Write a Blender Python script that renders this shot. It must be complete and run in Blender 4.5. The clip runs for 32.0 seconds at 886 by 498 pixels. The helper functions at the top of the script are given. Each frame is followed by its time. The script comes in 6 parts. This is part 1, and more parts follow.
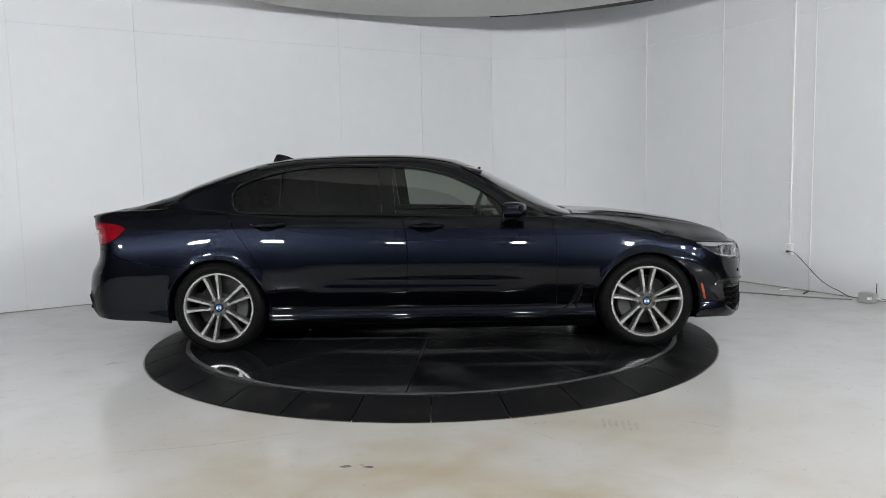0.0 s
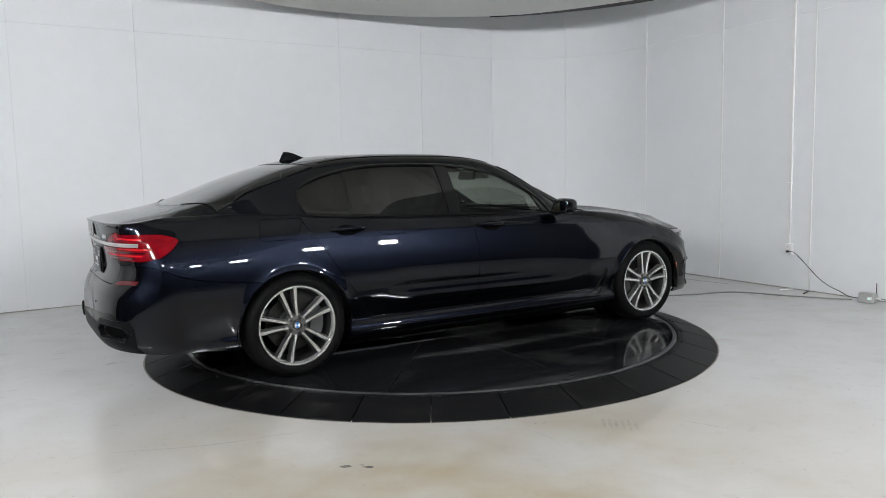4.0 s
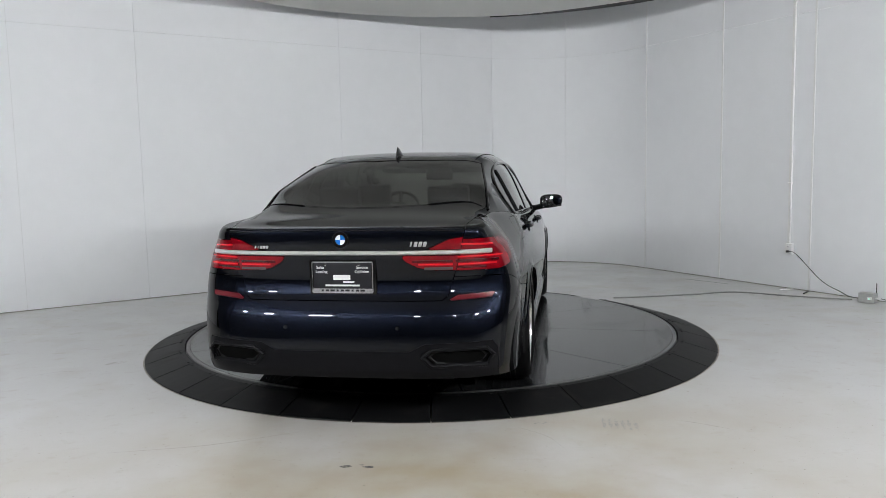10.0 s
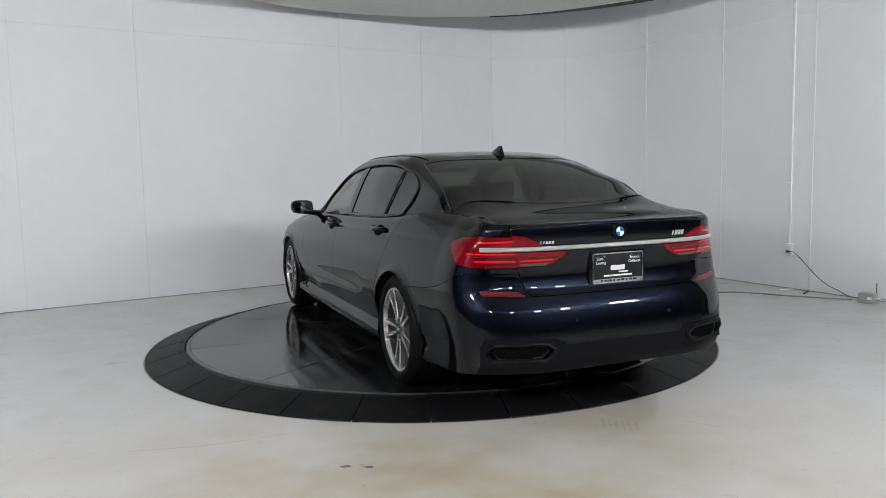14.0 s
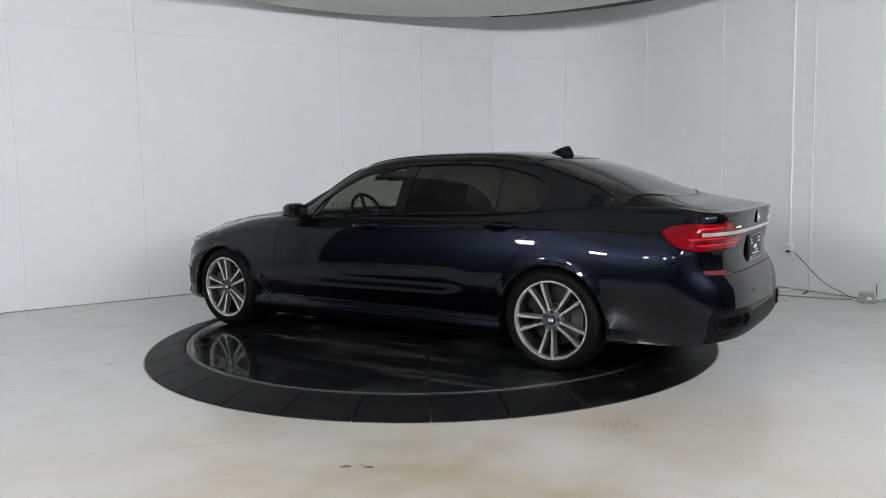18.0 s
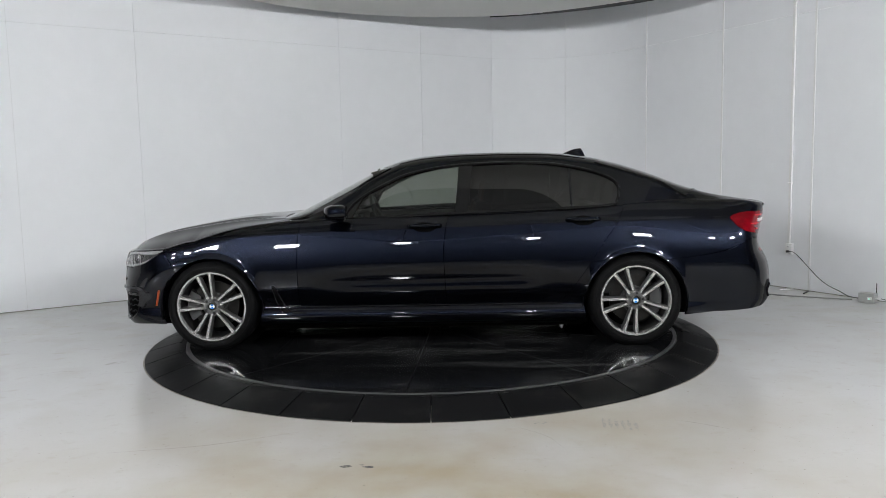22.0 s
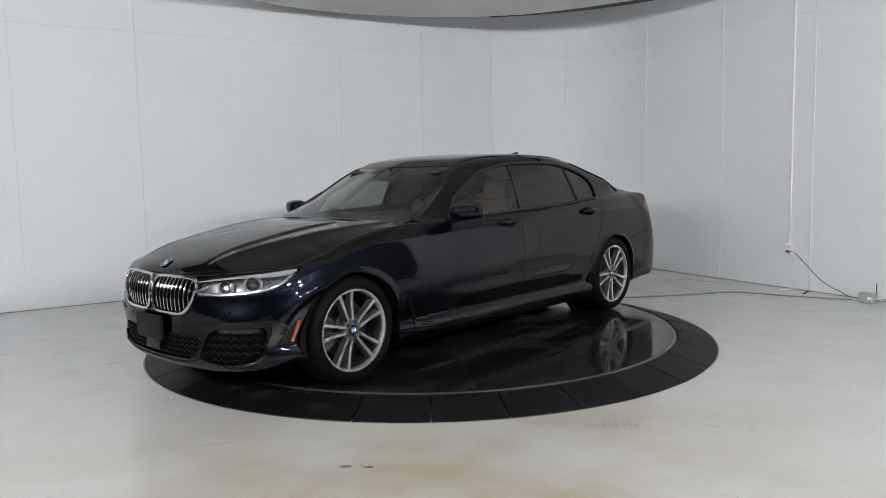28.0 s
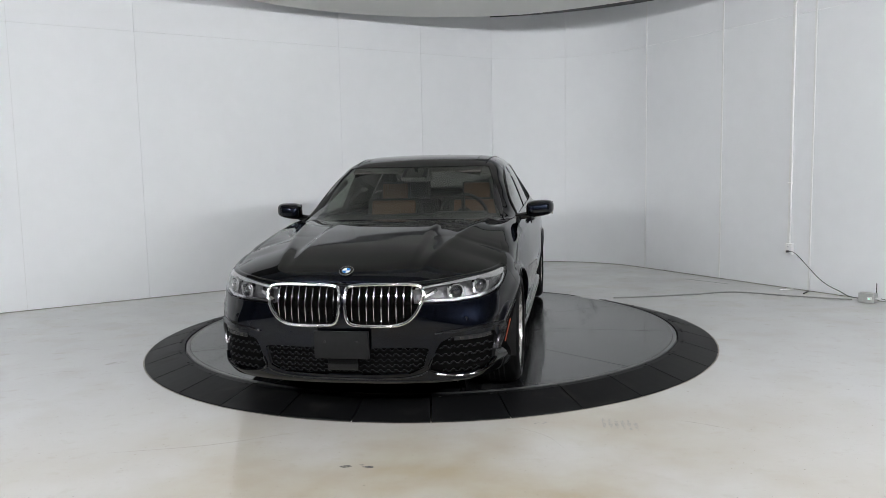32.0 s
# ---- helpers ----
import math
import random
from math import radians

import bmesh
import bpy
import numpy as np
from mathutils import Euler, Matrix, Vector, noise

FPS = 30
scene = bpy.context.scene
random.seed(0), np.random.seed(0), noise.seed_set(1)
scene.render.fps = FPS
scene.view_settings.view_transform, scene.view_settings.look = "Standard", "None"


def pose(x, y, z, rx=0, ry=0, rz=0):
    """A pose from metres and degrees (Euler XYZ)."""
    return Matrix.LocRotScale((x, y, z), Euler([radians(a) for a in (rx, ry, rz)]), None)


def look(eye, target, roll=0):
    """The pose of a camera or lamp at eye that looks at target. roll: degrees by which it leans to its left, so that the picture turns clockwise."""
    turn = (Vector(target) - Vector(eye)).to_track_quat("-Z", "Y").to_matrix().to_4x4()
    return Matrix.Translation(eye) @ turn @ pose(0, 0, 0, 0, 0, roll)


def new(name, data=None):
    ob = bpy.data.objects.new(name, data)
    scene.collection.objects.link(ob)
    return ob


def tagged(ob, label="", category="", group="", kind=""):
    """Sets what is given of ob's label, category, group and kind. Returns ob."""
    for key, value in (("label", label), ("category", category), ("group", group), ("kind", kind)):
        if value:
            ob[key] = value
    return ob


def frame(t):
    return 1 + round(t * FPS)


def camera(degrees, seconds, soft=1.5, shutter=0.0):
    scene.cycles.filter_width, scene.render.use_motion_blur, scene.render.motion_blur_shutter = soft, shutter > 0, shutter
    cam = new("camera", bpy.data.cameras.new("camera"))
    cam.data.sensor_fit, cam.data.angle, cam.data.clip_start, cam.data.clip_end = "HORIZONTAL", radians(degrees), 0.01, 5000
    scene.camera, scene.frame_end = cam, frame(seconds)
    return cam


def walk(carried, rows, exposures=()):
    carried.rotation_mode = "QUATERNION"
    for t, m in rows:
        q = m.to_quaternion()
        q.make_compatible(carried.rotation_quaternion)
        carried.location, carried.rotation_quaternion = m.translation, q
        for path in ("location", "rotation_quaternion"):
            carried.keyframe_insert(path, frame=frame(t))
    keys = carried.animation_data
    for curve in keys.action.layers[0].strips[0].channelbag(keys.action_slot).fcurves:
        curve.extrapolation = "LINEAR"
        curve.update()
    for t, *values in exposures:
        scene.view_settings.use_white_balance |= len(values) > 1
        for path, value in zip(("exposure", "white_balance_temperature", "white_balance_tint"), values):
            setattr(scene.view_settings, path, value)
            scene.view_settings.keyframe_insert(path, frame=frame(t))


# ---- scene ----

# ---- camera: a phone on a tripod, it never moves ----
cam = camera(60.58, 32.0, soft=0.4)
EYE = (0.0, -6.531, 1.4217)
AIM = look(EYE, (0.0973, -0.5638, 0.8048), -1.144)
# the phone's own exposure wanders a little
walk(cam, [(0, AIM), (32, AIM)], exposures=[(0, -0.15), (3, -0.17), (6, 0.0), (7, -0.02), (8, -0.06), (9, -0.18), (10, -0.24), (11, -0.36), (12, -0.30), (13, -0.34), (14, -0.30),
                                            (17, -0.25), (18, -0.22), (19, -0.08), (20, 0.0), (21, -0.05), (22, -0.18), (23, -0.26), (24, -0.18), (25, -0.22),
                                            (28, -0.27), (29, -0.26), (30, 0.03), (31, -0.06), (32, -0.10)])

# ---- world: a closed room, next to nothing from outside ----
world = bpy.data.worlds.new("world")
scene.world = world
world.use_nodes = True
world.node_tree.nodes["Background"].inputs[0].default_value = (0.05, 0.05, 0.055, 1)
world.node_tree.nodes["Background"].inputs[1].default_value = 0.2


# ---- materials ----
def rgba(c):
    return (c, c, c, 1) if isinstance(c, (int, float)) else (*c, 1)


def mat(name, color, rough=0.5, metal=0.0, coat=0.0, var=0.0, scale=8.0, bump=0.0, bump_scale=200.0,
        emit=None, strength=0.0, spec=0.5, rough_var=0.0, stretch=(1, 1, 1), trans=0.0, ior=1.45, alpha=1.0, coat_ior=1.45, edge=None):
    """A principled material, with colour varied at two scales, and fine relief."""
    m = bpy.data.materials.new(name)
    m.use_nodes = True
    nt = m.node_tree
    b = nt.nodes["Principled BSDF"]
    b.inputs["Base Color"].default_value = rgba(color)
    b.inputs["Roughness"].default_value = rough
    b.inputs["Metallic"].default_value = metal
    b.inputs["Coat Weight"].default_value = coat
    b.inputs["Coat Roughness"].default_value = 0.03
    b.inputs["Coat IOR"].default_value = coat_ior
    b.inputs["Specular IOR Level"].default_value = spec
    b.inputs["Transmission Weight"].default_value = trans
    b.inputs["IOR"].default_value = ior
    b.inputs["Alpha"].default_value = alpha
    if edge is not None:
        b.inputs["Specular Tint"].default_value = rgba(edge)
    if emit is not None:
        b.inputs["Emission Color"].default_value = rgba(emit)
        b.inputs["Emission Strength"].default_value = strength
    if var or bump or rough_var:
        co = nt.nodes.new("ShaderNodeTexCoord")
        mp = nt.nodes.new("ShaderNodeMapping")
        mp.inputs["Scale"].default_value = stretch
        nt.links.new(co.outputs["Object"], mp.inputs["Vector"])

        def tex(sc, detail=4.0):
            n = nt.nodes.new("ShaderNodeTexNoise")
            n.inputs["Scale"].default_value = sc
            n.inputs["Detail"].default_value = detail
            nt.links.new(mp.outputs["Vector"], n.inputs["Vector"])
            return n
        big, small = tex(scale, 6.0), tex(scale * 9, 3.0)
        if var:
            add = nt.nodes.new("ShaderNodeMath")
            add.operation = "MULTIPLY_ADD"
            nt.links.new(small.outputs["Fac"], add.inputs[0])
            add.inputs[1].default_value = 0.4
            nt.links.new(big.outputs["Fac"], add.inputs[2])
            ramp = nt.nodes.new("ShaderNodeMapRange")
            ramp.inputs["From Min"].default_value, ramp.inputs["From Max"].default_value = 0.45, 0.95
            ramp.inputs["To Min"].default_value, ramp.inputs["To Max"].default_value = 1 - var, 1 + var
            nt.links.new(add.outputs[0], ramp.inputs["Value"])
            mul = nt.nodes.new("ShaderNodeVectorMath")
            mul.operation = "SCALE"
            mul.inputs[0].default_value = rgba(color)[:3]
            nt.links.new(ramp.outputs["Result"], mul.inputs["Scale"])
            nt.links.new(mul.outputs[0], b.inputs["Base Color"])
        if rough_var:
            rr = nt.nodes.new("ShaderNodeMapRange")
            rr.inputs["From Min"].default_value, rr.inputs["From Max"].default_value = 0.3, 0.7
            rr.inputs["To Min"].default_value, rr.inputs["To Max"].default_value = rough - rough_var, rough + rough_var
            nt.links.new(big.outputs["Fac"], rr.inputs["Value"])
            nt.links.new(rr.outputs["Result"], b.inputs["Roughness"])
        if bump:
            fine = tex(bump_scale, 3.0)
            bn = nt.nodes.new("ShaderNodeBump")
            bn.inputs["Strength"].default_value = bump
            bn.inputs["Distance"].default_value = 0.002
            nt.links.new(fine.outputs["Fac"], bn.inputs["Height"])
            nt.links.new(bn.outputs["Normal"], b.inputs["Normal"])
    return m


M = {}
M["wall"] = mat("white_wall_paint", (0.775, 0.785, 0.80), 0.5, var=0.03, scale=0.7, bump=0.12, bump_scale=90, rough_var=0.06)
M["seam"] = mat("white_joint", (0.70, 0.70, 0.70), 0.5, var=0.05, scale=3)
M["line"] = mat("grey_joint", (0.62, 0.62, 0.61), 0.6, var=0.1, scale=3)
M["canopy"] = mat("white_stretched_fabric", (0.74, 0.74, 0.71), 0.75, var=0.02, scale=0.8, bump=0.1, bump_scale=300)
M["dirt_line"] = mat("dirty_floor_joint", (0.17, 0.155, 0.13), 0.8, var=0.6, scale=6)
M["dark_edge"] = mat("near_black", (0.02, 0.02, 0.02), 0.6, var=0.2, scale=4)
# unseen rear walls and ceiling, coloured dark for the unlit room behind the camera
M["back"] = mat("dark_unseen_wall", (0.04, 0.04, 0.042), 0.8, var=0.1, scale=1.2)
M["ceiling"] = mat("grey_ceiling", (0.12, 0.12, 0.12), 0.8, var=0.05, scale=0.5)
M["lamp"] = mat("lamp_diffuser", (0.9, 0.9, 0.9), 0.4, emit=(0.98, 1.0, 1.025), strength=485.0)
M["lampbox"] = mat("lamp_housing", (0.8, 0.8, 0.8), 0.5, var=0.03)
M["disc_rim"] = mat("worn_steel_rim", (0.12, 0.12, 0.12), 0.32, metal=0.6, var=0.2, scale=6)
M["groove"] = mat("groove_black", (0.008, 0.008, 0.008), 0.7)
M["plastic_white"] = mat("white_plastic", (0.75, 0.75, 0.74), 0.35, var=0.03, scale=10)
M["cable_black"] = mat("black_cable", (0.012, 0.012, 0.012), 0.5)
M["cable_grey"] = mat("grey_cable", (0.22, 0.22, 0.215), 0.55, var=0.1)
M["box_grey"] = mat("grey_metal_box", (0.42, 0.42, 0.41), 0.4, metal=0.3, var=0.06, scale=12)
M["green_led"] = mat("green_led", (0.2, 0.9, 0.4), 0.4, emit=(0.3, 1.0, 0.5), strength=2.0)


def floor_material():
    """Glossy pale epoxy: cloudy yellow stains, scuffs and fine scratches."""
    m = bpy.data.materials.new("white_epoxy_floor")
    m.use_nodes = True
    nt = m.node_tree
    b = nt.nodes["Principled BSDF"]
    L, N = nt.links.new, nt.nodes.new
    co = N("ShaderNodeTexCoord")

    def noise_tex(sc, det, stretch=(1, 1, 1), rot=0.0):
        mp = N("ShaderNodeMapping")
        mp.inputs["Scale"].default_value = stretch
        mp.inputs["Rotation"].default_value = (0, 0, rot)
        n = N("ShaderNodeTexNoise")
        n.inputs["Scale"].default_value, n.inputs["Detail"].default_value = sc, det
        L(co.outputs["Object"], mp.inputs["Vector"])
        L(mp.outputs["Vector"], n.inputs["Vector"])
        return n.outputs["Fac"]

    def span(v, a, c, lo, hi):
        r = N("ShaderNodeMapRange")
        r.inputs["From Min"].default_value, r.inputs["From Max"].default_value = a, c
        r.inputs["To Min"].default_value, r.inputs["To Max"].default_value = lo, hi
        L(v, r.inputs["Value"])
        return r.outputs["Result"]

    def mix(fac, a, c):
        x = N("ShaderNodeMix")
        x.data_type = "RGBA"
        L(fac, x.inputs[0])
        if isinstance(a, tuple):
            x.inputs[6].default_value = a
        else:
            L(a, x.inputs[6])
        x.inputs[7].default_value = c
        return x.outputs[2]
    where = N("ShaderNodeVectorMath")
    where.operation = "DISTANCE"
    L(co.outputs["Object"], where.inputs[0])
    where.inputs[1].default_value = (0.1, -3.5, 0)
    worn = N("ShaderNodeMath")
    worn.operation = "MULTIPLY"
    L(span(where.outputs["Value"], 0.7, 3.0, 1, 0), worn.inputs[0])
    L(span(noise_tex(1.1, 5), 0.36, 0.62, 0.3, 1), worn.inputs[1])
    c = mix(worn.outputs[0], (0.555, 0.553, 0.545, 1), (0.42, 0.365, 0.275, 1))
    c = mix(span(noise_tex(2.3, 6), 0.50, 0.72, 0, 0.55), c, (0.50, 0.48, 0.43, 1))
    c = mix(span(noise_tex(9, 5), 0.60, 0.78, 0, 0.4), c, (0.42, 0.385, 0.32, 1))
    c = mix(span(noise_tex(26, 6), 0.62, 0.74, 0, 0.25), c, (0.44, 0.42, 0.38, 1))
    c = mix(span(noise_tex(60, 2), 0.71, 0.77, 0, 0.8), c, (0.22, 0.20, 0.17, 1))
    c = mix(span(noise_tex(7, 3, (1, 14, 1), 0.5), 0.68, 0.76, 0, 0.4), c, (0.42, 0.40, 0.36, 1))
    L(c, b.inputs["Base Color"])
    L(span(noise_tex(1.7, 5), 0.3, 0.7, 0.10, 0.22), b.inputs["Roughness"])
    b.inputs["Specular IOR Level"].default_value = 0.5
    bn = N("ShaderNodeBump")
    bn.inputs["Strength"].default_value, bn.inputs["Distance"].default_value = 0.12, 0.003
    L(noise_tex(3.5, 2), bn.inputs["Height"])
    L(bn.outputs["Normal"], b.inputs["Normal"])
    return m


M["floor"] = floor_material()


def scuffed(name, color, mark, rough, marks, spec=0.5, tone=0.25):
    """Dark sheet or rubber with smudges, long scratches and a tone of its own for each piece; marks are
    (scale, stretch along x, turn, threshold, strength)."""
    m = bpy.data.materials.new(name)
    m.use_nodes = True
    nt = m.node_tree
    b = nt.nodes["Principled BSDF"]
    L, N = nt.links.new, nt.nodes.new
    co, info = N("ShaderNodeTexCoord"), N("ShaderNodeObjectInfo")
    fac = None
    for sc, stretch, turn, lim, power in marks:
        mp, nz, rg = N("ShaderNodeMapping"), N("ShaderNodeTexNoise"), N("ShaderNodeMapRange")
        mp.inputs["Scale"].default_value = (1 / stretch, 1, 1)
        mp.inputs["Rotation"].default_value = (0, 0, turn)
        nz.inputs["Scale"].default_value, nz.inputs["Detail"].default_value = sc, 5.0
        L(co.outputs["Object"], mp.inputs["Vector"])
        L(mp.outputs["Vector"], nz.inputs["Vector"])
        rg.inputs["From Min"].default_value, rg.inputs["From Max"].default_value = lim, lim + 0.09
        rg.inputs["To Max"].default_value = power
        L(nz.outputs["Fac"], rg.inputs["Value"])
        if fac is None:
            fac = rg.outputs["Result"]
        else:
            mx = N("ShaderNodeMath")
            mx.operation = "MAXIMUM"
            L(fac, mx.inputs[0])
            L(rg.outputs["Result"], mx.inputs[1])
            fac = mx.outputs[0]
    own = N("ShaderNodeMapRange")
    own.inputs["To Min"].default_value, own.inputs["To Max"].default_value = 1 - tone, 1 + tone
    L(info.outputs["Random"], own.inputs["Value"])
    base = N("ShaderNodeVectorMath")
    base.operation = "SCALE"
    base.inputs[0].default_value = color
    L(own.outputs["Result"], base.inputs["Scale"])
    mix = N("ShaderNodeMix")
    mix.data_type = "RGBA"
    L(fac, mix.inputs[0])
    L(base.outputs[0], mix.inputs[6])
    mix.inputs[7].default_value = (*mark, 1)
    L(mix.outputs[2], b.inputs["Base Color"])
    rr = N("ShaderNodeMapRange")
    rr.inputs["To Min"].default_value, rr.inputs["To Max"].default_value = rough
    L(fac, rr.inputs["Value"])
    L(rr.outputs["Result"], b.inputs["Roughness"])
    b.inputs["Specular IOR Level"].default_value = spec
    bn, fine = N("ShaderNodeBump"), N("ShaderNodeTexNoise")
    fine.inputs["Scale"].default_value = 40.0
    bn.inputs["Strength"].default_value, bn.inputs["Distance"].default_value = 0.06, 0.001
    L(co.outputs["Object"], fine.inputs["Vector"])
    L(fine.outputs["Fac"], bn.inputs["Height"])
    L(bn.outputs["Normal"], b.inputs["Normal"])
    return m


M["disc"] = scuffed("dark_painted_steel", (0.010, 0.0105, 0.0115), (0.055, 0.055, 0.055), (0.07, 0.34),
                    [(3.0, 9, 0.4, 0.60, 0.7), (3.5, 12, 1.7, 0.62, 0.8), (2.5, 14, 2.6, 0.62, 0.7), (1.3, 1, 0, 0.52, 0.35), (16, 1, 0, 0.68, 0.6)], tone=0.3)
M["rubber"] = scuffed("black_ramp_plate", (0.0042, 0.0042, 0.0046), (0.034, 0.033, 0.031), (0.46, 0.62),
                      [(7, 5, 0.9, 0.64, 0.7), (9, 7, 2.2, 0.66, 0.7), (3, 1, 0, 0.60, 0.35), (40, 1, 0, 0.70, 0.6)], spec=0.12, tone=0.3)


# ---- mesh helpers ----
def mesh_of(bm, name, smooth=True):
    me = bpy.data.meshes.new(name)
    bm.normal_update()
    bm.to_mesh(me)
    bm.free()
    if smooth:
        me.polygons.foreach_set("use_smooth", [True] * len(me.polygons))
        me.set_sharp_from_angle(angle=radians(35))
    return me


def part(name, bm, material, parent=None, label="", smooth=True):
    """Links a bmesh as one mesh object under a thing or a part."""
    me = mesh_of(bm, name, smooth)
    me.materials.append(M[material] if isinstance(material, str) else material)
    ob = new(name, me)
    if parent is not None:
        ob.parent = parent
    if label:
        ob["label"] = label
    return ob


def empty(name, m=None):
    ob = new(name)
    ob.empty_display_size = 0.1
    if m is not None:
        ob.matrix_basis = m
    return ob


def add_box(bm, size, m=None, bevel=0.0, seg=2):
    g = bmesh.ops.create_cube(bm, size=1.0, matrix=(m or Matrix()) @ Matrix.Diagonal((*size, 1)))
    if bevel:
        es = list({e for v in g["verts"] for e in v.link_edges})
        bmesh.ops.bevel(bm, geom=es, offset=bevel, segments=seg, profile=0.7, affect="EDGES")
    return bm


def box(size, m=None, bevel=0.0, seg=2):
    return add_box(bmesh.new(), size, m, bevel, seg)


def add_lathe(bm, prof, n=48, m=None, close=False):
    """Turns a profile of (radius, height) pairs round the z axis."""
    m = m or Matrix()
    rings = []
    for r, h in prof:
        if r < 1e-6:
            rings.append([bm.verts.new(m @ Vector((0, 0, h)))])
        else:
            rings.append([bm.verts.new(m @ Vector((r * math.cos(a), r * math.sin(a), h)))
                          for a in (2 * math.pi * i / n for i in range(n))])
    pairs = list(zip(rings, rings[1:])) + ([(rings[-1], rings[0])] if close else [])
    for a, b in pairs:
        for i in range(n):
            j = (i + 1) % n
            if len(a) == 1 and len(b) == 1:
                continue
            if len(a) == 1:
                bm.faces.new((a[0], b[j], b[i]))
            elif len(b) == 1:
                bm.faces.new((a[i], a[j], b[0]))
            else:
                bm.faces.new((a[i], a[j], b[j], b[i]))
    return bm


def lathe(prof, n=48, m=None, close=False):
    bm = add_lathe(bmesh.new(), prof, n, m, close)
    bmesh.ops.recalc_face_normals(bm, faces=bm.faces)
    return bm


def add_tube(bm, pts, r, n=10, caps=True):
    """A tube of radius r (or one radius a point) along points."""
    pts = [Vector(q) for q in pts]
    rs = r if isinstance(r, (list, tuple)) else [r] * len(pts)
    up, rings = Vector((0, 0, 1)), []
    for i, q in enumerate(pts):
        d = (pts[min(i + 1, len(pts) - 1)] - pts[max(i - 1, 0)]).normalized()
        a = d.cross(up)
        if a.length < 1e-3:
            a = d.cross(Vector((1, 0, 0)))
        a.normalize()
        b = d.cross(a)
        rings.append([bm.verts.new(q + rs[i] * (math.cos(t) * a + math.sin(t) * b)) for t in (2 * math.pi * k / n for k in range(n))])
    for a, b in zip(rings, rings[1:]):
        for i in range(n):
            bm.faces.new((a[i], a[(i + 1) % n], b[(i + 1) % n], b[i]))
    if caps:
        bm.faces.new(rings[0][::-1])
        bm.faces.new(rings[-1])
    return bm


def tube(pts, r, n=10):
    bm = add_tube(bmesh.new(), pts, r, n)
    bmesh.ops.recalc_face_normals(bm, faces=bm.faces)
    return bm


def smooth_path(pts, per=8):
    """Catmull-Rom points through the given ones."""
    p = [Vector(q) for q in pts]
    p = [2 * p[0] - p[1]] + p + [2 * p[-1] - p[-2]]
    out = []
    for i in range(1, len(p) - 2):
        for k in range(per):
            t = k / per
            a, b, c, d = p[i - 1:i + 3]
            out.append(0.5 * ((2 * b) + (c - a) * t + (2 * a - 5 * b + 4 * c - d) * t * t + (3 * b - a - 3 * c + d) * t ** 3))
    return out + [p[-2]]


def smoothstep(a, b, x):
    t = np.clip((np.asarray(x, float) - a) / (b - a), 0, 1)
    return t * t * (3 - 2 * t)


# ---- room: a white studio with rounded corners, turned to the camera's axis ----
ROOM_TURN = math.atan2(1.86, 3.02)
CORNER = Vector((2.147, 5.683))
U = Vector((-math.cos(ROOM_TURN), -math.sin(ROOM_TURN)))     # along the left wall, away from the corner
V = Vector((0.4696, -0.8829))                                # along the right wall
WALL_H, SEAM_H = 4.6, 3.06
SIDE_U, SIDE_V, ROUND = 11.5, 13.0, 1.6


def corner_points(c, a, b, r, n=14):
    """Points of a rounded corner at c, between the directions a and b."""
    a, b = a.normalized(), b.normalized()
    half = a.angle(b) / 2
    tl = r / math.tan(half)
    mid = (a + b).normalized()
    o = c + mid * (r / math.sin(half))
    p0, p1 = c + a * tl, c + b * tl
    v0, v1 = p0 - o, p1 - o
    full = v0.angle(v1)
    out = []
    for i in range(n + 1):
        t = i / n
        w = (v0 * math.sin((1 - t) * full) + v1 * math.sin(t * full)) / math.sin(full)
        out.append(o + w)
    return out


C2, C4 = CORNER + V * SIDE_V, CORNER + U * SIDE_U
C3 = C4 + V * SIDE_V
LOOP = (corner_points(CORNER, U, V, ROUND, 72) + corner_points(C2, -V, C3 - C2, 1.0, 8)
        + corner_points(C3, C2 - C3, C4 - C3, 1.0, 8) + corner_points(C4, C3 - C4, -U, 1.0, 8))


def loop_lengths():
    acc = [0.0]
    for a, b in zip(LOOP, LOOP[1:] + LOOP[:1]):
        acc.append(acc[-1] + (b - a).length)
    return acc


LENGTHS = loop_lengths()


def on_wall(s, off=0.0):
    """The point at s metres round the wall's foot, off metres into the room, and the way along it."""
    s = s % LENGTHS[-1]
    i = max(k for k in range(len(LOOP)) if LENGTHS[k] <= s)
    a, b = LOOP[i], LOOP[(i + 1) % len(LOOP)]
    d = (b - a).normalized()
    inward = Vector((d.y, -d.x))
    return a + d * (s - LENGTHS[i]) + inward * off, d, inward


def wall_strip(a, b, z0, z1, off, thick, bow=0.0):
    """A strip of wall lining between two lengths round the wall."""
    bm = bmesh.new()
    n = max(2, int(abs(b - a) / 0.06))
    rows = []
    for i in range(n + 1):
        s = a + (b - a) * i / n
        q, d, inw = on_wall(s, off)
        r, _, _ = on_wall(s, off - thick)
        rows.append([bm.verts.new((*q, z0)), bm.verts.new((*q, z1)), bm.verts.new((*r, z1)), bm.verts.new((*r, z0))])
    for p, q in zip(rows, rows[1:]):
        for k in range(4):
            bm.faces.new((p[k], p[(k + 1) % 4], q[(k + 1) % 4], q[k]))
    bm.faces.new(rows[0])
    bm.faces.new(rows[-1][::-1])
    bmesh.ops.recalc_face_normals(bm, faces=bm.faces)
    return bm


def s_of(px, py):
    """How far round the wall's foot the point nearest to (px, py) lies."""
    q = Vector((px, py))
    best = min((i for i in range(len(LOOP))), key=lambda i: seg_distance(q, i)[0])
    return LENGTHS[best] + seg_distance(q, best)[1]


